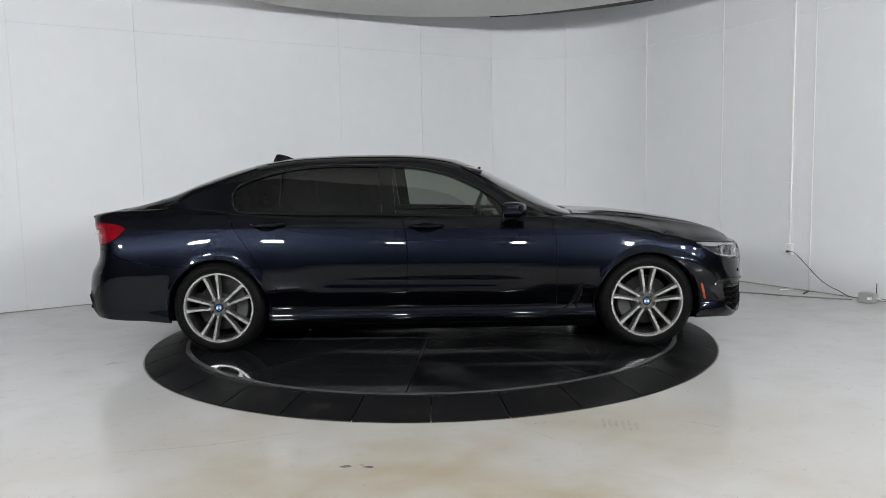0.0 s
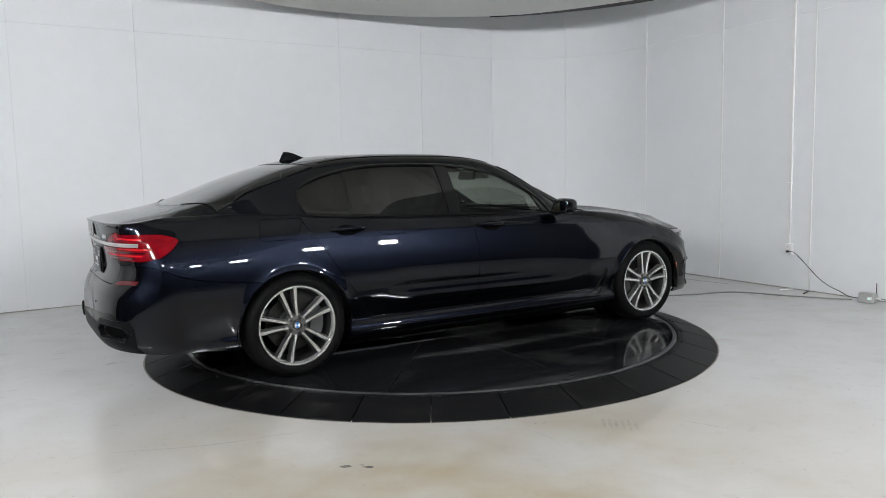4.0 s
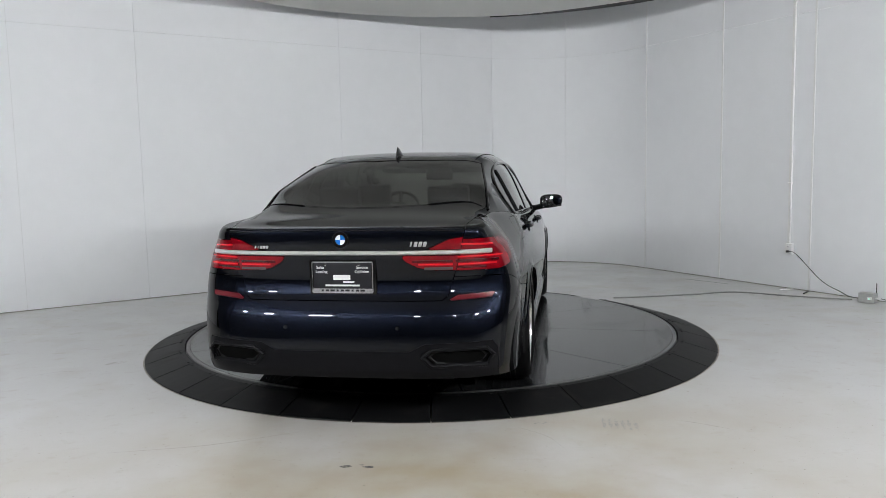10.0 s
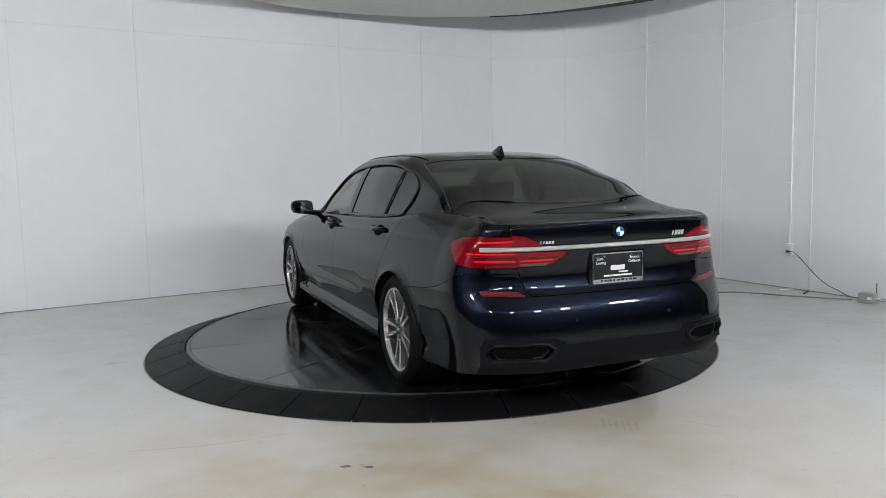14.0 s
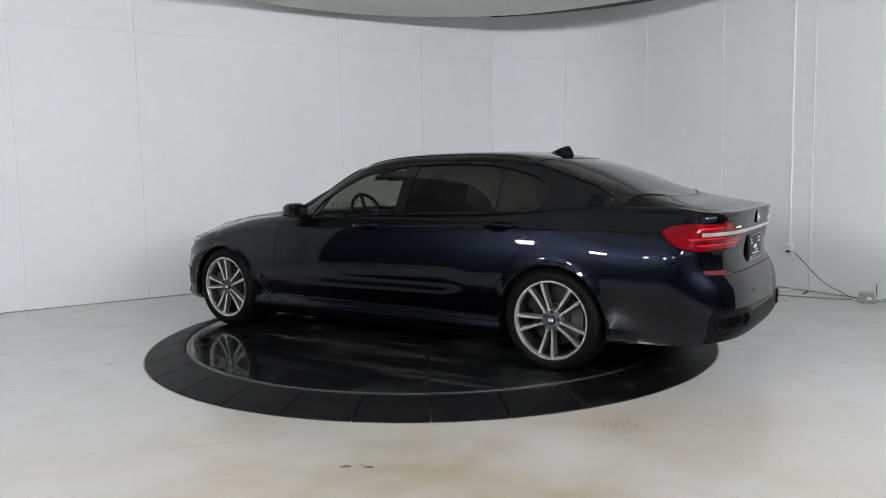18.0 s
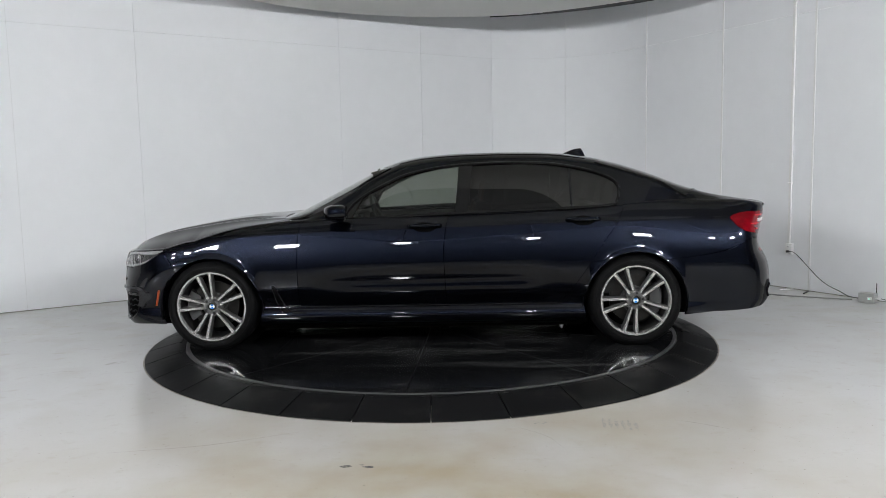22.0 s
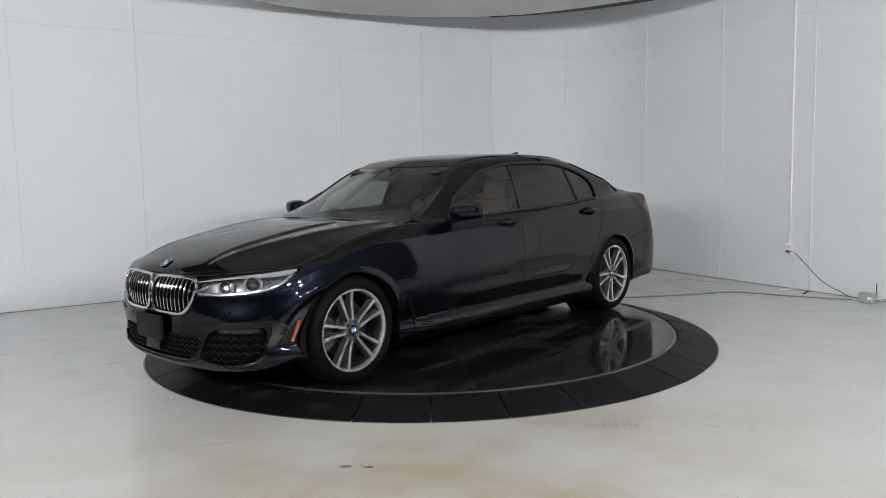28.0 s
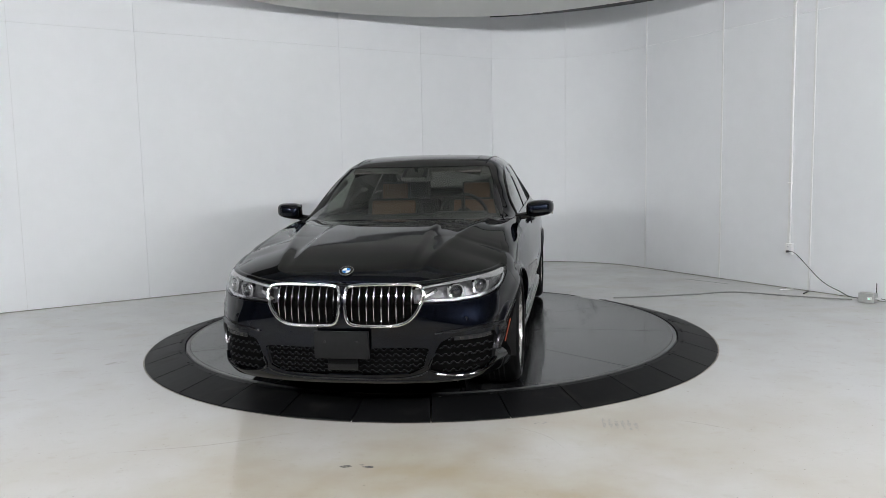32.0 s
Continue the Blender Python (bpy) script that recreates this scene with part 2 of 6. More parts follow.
def seg_distance(q, i):
    a, b = LOOP[i], LOOP[(i + 1) % len(LOOP)]
    d = b - a
    t = min(max((q - a).dot(d) / d.length_squared, 0), 1)
    return (q - a - d * t).length, t * d.length


floor_bm = bmesh.new()
floor_bm.faces.new([floor_bm.verts.new((*q, 0)) for q in LOOP])
bmesh.ops.recalc_face_normals(floor_bm, faces=floor_bm.faces)
floor_low = bmesh.ops.extrude_face_region(floor_bm, geom=list(floor_bm.faces))
bmesh.ops.translate(floor_bm, vec=(0, 0, -0.1), verts=[v for v in floor_low["geom"] if isinstance(v, bmesh.types.BMVert)])
bmesh.ops.recalc_face_normals(floor_bm, faces=floor_bm.faces)
tagged(part("floor", floor_bm, "floor", smooth=False), "pale glossy epoxy floor with scuffs and yellowish stains", "floor", kind="structure")
ceil_bm = bmesh.new()
add_box(ceil_bm, (26, 26, 0.1), pose(-1, -2, WALL_H + 0.05, 0, 0, math.degrees(ROOM_TURN)))
tagged(part("ceiling", ceil_bm, "ceiling", smooth=False), "plain grey ceiling above the canopy", "ceiling", kind="structure")

# the wall's backing, and its panels with a joint at SEAM_H
wall = tagged(part("wall_north", wall_strip(0.0, LENGTHS[-1] - 0.001, -0.05, WALL_H, -0.011, 0.15), "line"),
              "white painted panel wall curving round the studio", "wall", kind="structure")
SEAMS = sorted(s_of(*q) for q in ((-4.38, 1.66), (-3.31, 2.33), (-1.146, 3.65), (-0.08, 4.31), (0.95, 4.94), (2.05, 4.9), (3.02, 4.04), (3.63, 2.89), (4.22, 1.79)))
S_RIGHT = s_of(4.22, 1.79)
S_LEFT = min(s for s in SEAMS if s > S_RIGHT + 3)
N_MORE = int((S_LEFT - S_RIGHT) / 1.22)
S_ALL = sorted(SEAMS + [S_RIGHT + (S_LEFT - S_RIGHT) * k / N_MORE for k in range(1, N_MORE)])
for k, s0 in enumerate(S_ALL):
    s1 = S_ALL[k + 1] if k + 1 < len(S_ALL) else LENGTHS[-1] + SEAMS[0]
    far = max(on_wall(s0)[0].y, on_wall(s1)[0].y) < -1.0
    part("panel", wall_strip(s0 + 0.0012, s1 - 0.0012, 0.004, SEAM_H - 0.0015, 0.0, 0.010), "back" if far else "wall", wall)
    part("panel", wall_strip(s0 + 0.0012, s1 - 0.0012, SEAM_H + 0.0015, WALL_H, 0.0, 0.010), "back" if far else "wall", wall)

# ---- turntable ----
Z_DISC, R_OUT, R_IN = 0.0755, 2.351, 2.042
SEG = 32
ramp = tagged(empty("turntable_ramp"), "black rubber ramp ring of wedge plates round the turntable", "ramp")


def ramp_plate(a0, a1):
    bm = bmesh.new()
    prof = [(R_OUT, 0.001), (R_OUT - 0.004, 0.007), (R_IN + 0.05, Z_DISC - 0.002), (R_IN + 0.012, Z_DISC), (R_IN + 0.012, 0.001)]
    rows = []
    for i in range(5):
        a = a0 + (a1 - a0) * i / 4
        rows.append([bm.verts.new((r * math.cos(a), r * math.sin(a), z)) for r, z in prof])
    for p, q in zip(rows, rows[1:]):
        for k in range(len(prof)):
            bm.faces.new((p[k], p[(k + 1) % 5], q[(k + 1) % 5], q[k]))
    bm.faces.new(rows[0])
    bm.faces.new(rows[-1][::-1])
    bmesh.ops.recalc_face_normals(bm, faces=bm.faces)
    return bm


A_JOINT, GAP = radians(-90.46), 0.0020
for k in range(SEG):
    a0 = A_JOINT + 2 * math.pi * k / SEG
    a1 = a0 + 2 * math.pi / SEG
    mid = math.degrees((a0 + a1) / 2) % 360
    if 37 < mid < 42.4:
        continue
    if abs(mid - 39.6) < 8:
        a0, a1 = (a0, radians(36.9)) if mid < 39.6 else (radians(42.4), a1)
    part("plate", ramp_plate(a0 + GAP, a1 - GAP), "rubber", ramp, smooth=False)
    for rr in (R_IN + 0.05,):
        for f in (0.12, 0.88):
            a = a0 + (a1 - a0) * f
            part("bolt", lathe([(0.0, 0.004), (0.009, 0.004), (0.011, 0.0)], 10, pose(rr * math.cos(a), rr * math.sin(a), Z_DISC - 0.0025)), "groove", ramp)
disc = tagged(empty("turntable"), "dark glossy painted steel turning disc with radial joints", "turntable")
part("drum", lathe([(R_IN - 0.012, 0.002), (R_IN - 0.012, Z_DISC - 0.012), (R_IN - 0.03, Z_DISC - 0.006), (0.0, Z_DISC - 0.006)], 128), "groove", disc)
part("rim", lathe([(R_IN, 0.003), (R_IN, Z_DISC - 0.004), (R_IN - 0.005, Z_DISC), (R_IN - 0.028, Z_DISC), (R_IN - 0.028, Z_DISC - 0.005)], 128), "disc_rim", disc)


def sector(a0, a1, r1=R_IN - 0.031, n=20):
    bm = bmesh.new()
    lo = [bm.verts.new((0, 0, Z_DISC))]
    inner = [bm.verts.new((0.3 * math.cos(a), 0.3 * math.sin(a), Z_DISC)) for a in (a0 + (a1 - a0) * i / n for i in range(n + 1))]
    outer = [bm.verts.new((r1 * math.cos(a), r1 * math.sin(a), Z_DISC)) for a in (a0 + (a1 - a0) * i / n for i in range(n + 1))]
    low = [bm.verts.new((r1 * math.cos(a), r1 * math.sin(a), Z_DISC - 0.004)) for a in (a0 + (a1 - a0) * i / n for i in range(n + 1))]
    for i in range(n):
        bm.faces.new((lo[0], inner[i], inner[i + 1]))
        bm.faces.new((inner[i], outer[i], outer[i + 1], inner[i + 1]))
        bm.faces.new((outer[i], low[i], low[i + 1], outer[i + 1]))
    bmesh.ops.recalc_face_normals(bm, faces=bm.faces)
    return bm


for k in range(10):
    a0 = radians(-92.4 + 36 * k)
    part("sector", sector(a0 + 0.0020, a0 + radians(36) - 0.0020), "disc", disc, smooth=False)

# ---- canopy ----
CAN_C, CAN_R, CAN_H = Vector((0.496, 0.337, 0)), 3.283, 3.4
canopy = tagged(empty("ceiling_canopy", pose(CAN_C.x, CAN_C.y, CAN_H)), "round white stretched fabric canopy hung under the ceiling", "canopy")
part("skin", lathe([(0, -0.0), (1.0, 0.0), (2.4, 0.0), (CAN_R - 0.06, 0.0), (CAN_R - 0.012, 0.008), (CAN_R, 0.03), (CAN_R, 0.16), (CAN_R - 0.03, 0.17), (0, 0.17)], 128), "canopy", canopy)
# near-black strip under the skin stands in for the dark gap at the rim
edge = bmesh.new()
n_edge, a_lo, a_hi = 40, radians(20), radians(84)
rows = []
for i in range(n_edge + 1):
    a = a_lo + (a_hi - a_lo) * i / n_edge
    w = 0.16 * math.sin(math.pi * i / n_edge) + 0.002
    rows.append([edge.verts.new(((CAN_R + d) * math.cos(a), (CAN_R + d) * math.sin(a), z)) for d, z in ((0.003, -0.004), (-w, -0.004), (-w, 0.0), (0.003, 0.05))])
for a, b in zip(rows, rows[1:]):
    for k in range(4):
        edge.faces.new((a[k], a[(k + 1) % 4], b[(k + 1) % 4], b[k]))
bmesh.ops.recalc_face_normals(edge, faces=edge.faces)
part("rim_gap_strip", edge, "dark_edge", canopy, "dark strip for the gap along the canopy edge")
for k in range(8):
    a = radians(45 * k + 20)
    part("hanger", tube([(2.9 * math.cos(a), 2.9 * math.sin(a), 0.165), (2.9 * math.cos(a), 2.9 * math.sin(a), WALL_H - CAN_H)], 0.006, 8), "dark_edge", canopy)


# ---- ceiling lamps ----
def ceiling_lamp(x, y, z, w, d):
    """A flat lamp on a drop rod, tipped toward the turntable."""
    ob = tagged(empty("ceiling_lamp", look((x, y, z), (0, 0.5, 1.9)) @ pose(0, 0, 0)), "bright flat white ceiling lamp panel", "lamp", "ceiling lamps")
    part("housing", box((w + 0.06, d + 0.06, 0.06), pose(0, 0, 0.035), 0.008), "lampbox", ob)
    up = ob.matrix_basis.to_3x3().inverted() @ Vector((0, 0, WALL_H - z))
    part("drop_rod", tube([(0, 0, 0.06), tuple(up)], 0.012, 8), "dark_edge", ob)
    part("diffuser", box((w, d, 0.012), pose(0, 0, -0.002), 0.003), "lamp", ob)
    return ob


for spec in [(-5.3, -4.7, 2.96, 0.34, 0.2), (-4.4, -5.9, 3.0, 0.36, 0.2), (-3.2, -6.8, 2.98, 0.36, 0.2), (-1.1, -7.4, 2.96, 0.24, 0.12),
             (1.1, -7.4, 3.0, 0.24, 0.12), (3.2, -6.8, 3.0, 0.36, 0.2), (4.4, -5.9, 2.96, 0.36, 0.2), (5.3, -4.7, 2.98, 0.36, 0.2)]:
    ceiling_lamp(*spec)

# ---- the car: x forward, y to its left, z up from the disc ----
M["paint"] = mat("dark_blue_black_metallic_paint", (0.0055, 0.0069, 0.0120), 0.34, metal=1.0, coat=0.95, var=0.15, scale=500, spec=0.02, coat_ior=1.42, edge=(0.02, 0.025, 0.05))
M["gap"] = mat("body_cavity_black", (0.003, 0.003, 0.003), 0.9, spec=0.02)
M["gloss_black"] = mat("gloss_black_trim", (0.006, 0.006, 0.006), 0.08, spec=0.5)
M["black_plastic"] = mat("black_plastic", (0.008, 0.008, 0.0085), 0.5, var=0.1, scale=40, spec=0.22)
M["satin_grey"] = mat("dark_satin_grey_trim", (0.0060, 0.0060, 0.0070), 0.40, var=0.08, scale=30, spec=0.06)
M["gunmetal"] = mat("gunmetal_trim", (0.055, 0.055, 0.058), 0.24, metal=0.9, var=0.06, scale=30)
M["chrome"] = mat("chrome", (0.62, 0.62, 0.62), 0.12, metal=1.0)
M["satin_chrome"] = mat("satin_chrome", (0.68, 0.68, 0.68), 0.32, metal=0.8, var=0.05, scale=30)


def pchip(table):
    """A shape-keeping cubic through (x, y) pairs, flat beyond the ends."""
    xs = np.array([q[0] for q in table], float)
    ys = np.array([q[1] for q in table], float)
    if xs[0] > xs[-1]:
        xs, ys = xs[::-1], ys[::-1]
    h, d = np.diff(xs), np.diff(ys) / np.diff(xs)
    m = np.zeros(len(xs))
    for i in range(1, len(xs) - 1):
        if d[i - 1] * d[i] > 0:
            w1, w2 = 2 * h[i] + h[i - 1], h[i] + 2 * h[i - 1]
            m[i] = (w1 + w2) / (w1 / d[i - 1] + w2 / d[i])
    m[0], m[-1] = d[0], d[-1]

    def f(x):
        x = np.clip(np.asarray(x, float), xs[0], xs[-1])
        i = np.clip(np.searchsorted(xs, x) - 1, 0, len(h) - 1)
        t = (x - xs[i]) / h[i]
        return ((1 + 2 * t) * (1 - t) ** 2 * ys[i] + t * (1 - t) ** 2 * h[i] * m[i]
                + t * t * (3 - 2 * t) * ys[i + 1] + t * t * (t - 1) * h[i] * m[i + 1])
    return f


# plan outline at the widest height: superellipse nose, long flank, superellipse tail; c runs from 2.5 (nose) to -2.75 (tail)
X_F, L_F, W_F, N_F = 1.75, 0.735, 0.908, 2.6
X_R, L_R, W_R, N_R = -2.20, 0.554, 0.900, 3.4
flank_w = pchip([(1.75, 0.908), (1.2, 0.924), (0.3, 0.936), (-0.8, 0.936), (-1.6, 0.923), (-1.9, 0.914), (-2.2, 0.900)])


def plan(c):
    """The outline's point and outward normal at the station c (arrays)."""
    c = np.asarray(c, float)

    def at(c):
        fr = np.clip((c - X_F) / 0.75, 0, 1)
        rr = np.clip((X_R - c) / 0.55, 0, 1)
        pf, pr = (1 - fr) * np.pi / 2, (1 - rr) * np.pi / 2
        x = np.where(c > X_F, X_F + L_F * np.cos(pf) ** (2 / N_F), np.where(c < X_R, X_R - L_R * np.cos(pr) ** (2 / N_R), c))
        y = np.where(c > X_F, W_F * np.sin(pf) ** (2 / N_F), np.where(c < X_R, W_R * np.sin(pr) ** (2 / N_R), flank_w(c)))
        return x, y
    x, y = at(c)
    e = 0.004
    x0, y0 = at(np.clip(c - e, -2.75, 2.5))
    x1, y1 = at(np.clip(c + e, -2.75, 2.5))
    tx, ty = x1 - x0, y1 - y0
    ln = np.hypot(tx, ty) + 1e-12
    nx, ny = -ty / ln, tx / ln
    nx = np.where(c > 2.4985, 1.0, np.where(c < -2.7485, -1.0, nx))
    ny = np.where((c > 2.4985) | (c < -2.7485), 0.0, ny)
    flip = np.where(nx * (x - (-0.2)) / 2.6 + ny * y < 0, -1, 1)
    return x, y, nx * flip, ny * flip


# how far each height stands in from the outline: nose, flank and tail
in_nose = pchip([(0.14, 0.11), (0.18, 0.055), (0.22, 0.022), (0.28, 0.002), (0.38, 0.004), (0.46, 0.006), (0.54, 0.0), (0.63, 0.004), (0.70, 0.022), (0.76, 0.05)])
in_flank = pchip([(0.175, 0.10), (0.195, 0.06), (0.215, 0.036), (0.24, 0.024), (0.27, 0.020), (0.305, 0.032), (0.335, 0.054), (0.37, 0.046), (0.42, 0.030), (0.50, 0.010), (0.60, 0.0),
                  (0.66, 0.001), (0.72, 0.007), (0.78, 0.017), (0.84, 0.030), (0.89, 0.043), (0.906, 0.048), (0.918, 0.058), (0.95, 0.076), (1.0, 0.104), (1.05, 0.134), (1.11, 0.175)])
# the scooped lower doors: deeper under the waist, out again over the sill
in_scoop = pchip([(0.34, 0.0), (0.37, -0.004), (0.40, -0.008), (0.43, -0.0085), (0.46, -0.004), (0.50, 0.005), (0.525, 0.008), (0.56, 0.006), (0.62, 0.001), (0.66, 0.0)])
in_haunch = pchip([(0.19, 0.085), (0.215, 0.05), (0.25, 0.022), (0.30, 0.016), (0.40, 0.010), (0.50, 0.004), (0.60, 0.0), (0.70, 0.003), (0.76, 0.012), (0.80, 0.022), (0.85, 0.038), (0.90, 0.058),
                   (0.925, 0.070), (0.94, 0.082), (1.0, 0.124), (1.06, 0.178), (1.10, 0.215)])
in_tail = pchip([(0.24, 0.075), (0.28, 0.034), (0.335, 0.006), (0.43, 0.0), (0.52, 0.004), (0.60, 0.018), (0.67, 0.050), (0.72, 0.080),
                 (0.78, 0.092), (0.90, 0.078), (0.98, 0.062), (1.03, 0.060), (1.07, 0.064)])
top_z = pchip([(2.5, 0.742), (2.33, 0.752), (2.15, 0.772), (2.0, 0.784), (1.88, 0.795), (1.75, 0.850), (1.6, 0.902), (1.3, 0.960), (0.95, 0.990),
               (0.5, 1.0), (-0.5, 1.015), (-1.0, 1.03), (-1.4, 1.055), (-1.7, 1.085), (-2.0, 1.098), (-2.3, 1.085), (-2.5, 1.062), (-2.75, 1.058)])
low_z = pchip([(2.5, 0.190), (2.3, 0.190), (2.1, 0.198), (1.9, 0.215), (1.2, 0.186), (-1.2, 0.186), (-1.9, 0.225), (-2.1, 0.245), (-2.45, 0.276), (-2.75, 0.280)])
roll_in = pchip([(2.5, 0.02), (2.15, 0.03), (1.95, 0.045), (1.75, 0.062), (1.5, 0.066), (1.0, 0.04), (0.5, 0.012), (-1.2, 0.012), (-1.6, 0.014),
                 (-1.95, 0.018), (-2.25, 0.030), (-2.45, 0.028), (-2.6, 0.018), (-2.75, 0.006)])
roll_h = pchip([(2.5, 0.03), (2.15, 0.035), (1.9, 0.06), (1.6, 0.09), (1.0, 0.07), (0.5, 0.03), (-1.2, 0.03), (-1.6, 0.04), (-2.0, 0.055), (-2.4, 0.045), (-2.75, 0.010)])


def shell(c, v):
    """The body side's point at the station c and the height share v (arrays that broadcast)."""
    c, v = np.broadcast_arrays(np.asarray(c, float), np.asarray(v, float))
    x, y, nx, ny = plan(c)
    zt, zb = top_z(c), low_z(c)
    z = zb + (zt - zb) * v
    wn, wt, wh = smoothstep(1.72, 2.12, c), smoothstep(-2.24, -2.52, c), smoothstep(-1.45, -2.35, c)
    rise = np.interp(c, [-2.3, -1.3, 0.9, 2.0], [0.046, 0.046, 0.0, -0.05]) * smoothstep(0.55, 0.82, z)
    scoop = smoothstep(0.95, 0.45, c) * smoothstep(-1.02, -0.72, c) * in_scoop(z - 0.010 * (0.9 - c))
    ins = wn * in_nose(z) + wt * in_tail(z) + (1 - wn - wt) * ((1 - wh) * (in_flank(z - rise) + scoop) + wh * in_haunch(z - rise * 0.5))
    fl = 0.014 * np.exp(-((np.hypot(c - 1.605, z - 0.335) - 0.380) / 0.032) ** 2) + 0.012 * np.exp(-((np.hypot(c + 1.605, z - 0.335) - 0.380) / 0.032) ** 2)
    ins = ins - fl * smoothstep(0.30, 0.48, z)
    ins = ins - 0.026 * np.exp(-((c - 2.12) / 0.13) ** 2) * (1 - smoothstep(0.46, 0.62, z))   # square lower bumper corners
    h = roll_h(c)
    q = np.clip((z - (zt - h)) / h, 0, 1)
    ins = ins + roll_in(c) * (1 - np.sqrt(np.maximum(1 - q * q, 0)))
    yy = np.maximum(y - ny * ins, 0.0)
    return np.stack([x - nx * ins, np.where(c > 2.4985, 0, np.where(c < -2.7485, 0, yy)), z], -1)


# centre line heights of bonnet, glasshouse and boot, and the line of the roof rail
bonnet_z = pchip([(2.43, 0.742), (2.415, 0.764), (2.395, 0.786), (2.36, 0.808), (2.29, 0.836), (2.11, 0.890), (1.865, 0.937), (1.62, 0.975), (1.33, 1.003), (1.1, 1.012)])
roof_z = pchip([(1.25, 0.955), (1.15, 0.985), (1.05, 1.025), (0.889, 1.106), (0.744, 1.182), (0.5, 1.305), (0.30, 1.397), (0.167, 1.441), (-0.07, 1.474), (-0.31, 1.487),
                (-0.60, 1.490), (-1.0, 1.482), (-1.276, 1.455), (-1.52, 1.404), (-1.76, 1.328), (-2.0, 1.236), (-2.12, 1.188), (-2.2, 1.158), (-2.3, 1.130), (-2.5, 1.092), (-2.64, 1.062), (-2.70, 1.056)])
rail_z = pchip([(1.25, 0.965), (1.0, 0.985), (0.75, 1.045), (0.568, 1.148), (0.357, 1.282), (0.15, 1.375), (-0.05, 1.420), (-0.31, 1.443), (-0.7, 1.449), (-1.0, 1.434),
                (-1.25, 1.397), (-1.5, 1.335), (-1.8, 1.238), (-2.05, 1.150), (-2.2, 1.124), (-2.4, 1.090), (-2.6, 1.061), (-2.70, 1.056)])
rail_y = pchip([(1.25, 0.78), (1.0, 0.765), (0.75, 0.742), (0.5, 0.704), (0.25, 0.664), (-0.3, 0.642), (-0.8, 0.636), (-1.2, 0.632), (-1.5, 0.645), (-1.8, 0.685), (-2.05, 0.712), (-2.3, 0.695), (-2.7, 0.63)])


def bspline(ctrl, t):
    """A clamped quadratic B-spline through the control rows, at the shares t."""
    n = len(ctrl)
    knots = np.concatenate([[0, 0, 0], np.arange(1, n - 2) / (n - 2), [1, 1, 1]])
    t = np.clip(t, 0, 1 - 1e-9)
    out = 0

    def basis(i, k):
        if k == 0:
            return ((t >= knots[i]) & (t < knots[i + 1])).astype(float)
        a = knots[i + k] - knots[i]
        b = knots[i + k + 1] - knots[i + 1]
        s = 0
        if a > 0:
            s = s + (t - knots[i]) / a * basis(i, k - 1)
        if b > 0:
            s = s + (knots[i + k + 1] - t) / b * basis(i + 1, k - 1)
        return s
    for i in range(n):
        out = out + basis(i, 2)[..., None] * ctrl[i]
    return out


def cabin(c, t):
    """The glasshouse and boot: from the body's top edge (t = 0) over the rail to the middle (t = 1)."""
    c, t = np.broadcast_arrays(np.asarray(c, float), np.asarray(t, float))
    e = shell(c, np.ones_like(c))
    x, yb, zb = e[..., 0], e[..., 1], e[..., 2]
    zr, zk = roof_z(x), rail_z(x)
    zr, zk = np.maximum(zr, zb), np.maximum(zk, zb)
    yk = np.minimum(rail_y(x), yb * 0.93)
    st = lambda y, z: np.stack([x, y, z], -1)
    lean = smoothstep(-0.7, -1.4, x)                               # flatter sides toward the rear pillar
    k1 = (yk + (yb - yk) * (0.18 - 0.10 * lean), zk - (zk - zb) * 0.17)
    crown = 0.012 * np.clip((zr - zk) / 0.05, 0, 1)
    k2 = (yk * 0.90, zk + (zr - zk) * 0.34 + crown)
    ctrl = [st(yb, zb), st(yb + (yk - yb) * (0.40 + 0.12 * lean), zb + (zk - zb) * 0.46), st(*k1), st(*k2), st(yk * 0.42, zk + (zr - zk) * 0.95), st(yk * 0, zr)]
    return bspline(ctrl, t)


def bonnet(c, t):
    """The bonnet: from the body's top edge (t = 0) to the middle (t = 1), with a crease each side."""
    c, t = np.broadcast_arrays(np.asarray(c, float), np.asarray(t, float))
    e = shell(c, np.ones_like(c))
    x, yb, zb = e[..., 0], e[..., 1], e[..., 2]
    zc = np.maximum(bonnet_z(x), zb)
    y = yb * (1 - t)
    q = np.clip(y / np.maximum(yb, 1e-6), 0, 1)
    z = zb + (zc - zb) * (1 - q ** 3.1)
    yl = 0.42 + (2.4 - x) * 0.19
    fade = smoothstep(2.44, 2.1, x) * smoothstep(0.0, 0.3, 1 - q)
    z = z + fade * (0.024 * np.exp(-np.sqrt((y - yl + 0.02) ** 2 + 0.006 ** 2) / 0.075) - 0.008)
    dome = smoothstep(2.42, 2.0, x) * smoothstep(1.05, 1.45, x)    # the raised middle
    z = z + dome * 0.014 * smoothstep(0.385, 0.335, y)
    return np.stack([x, y, z], -1)


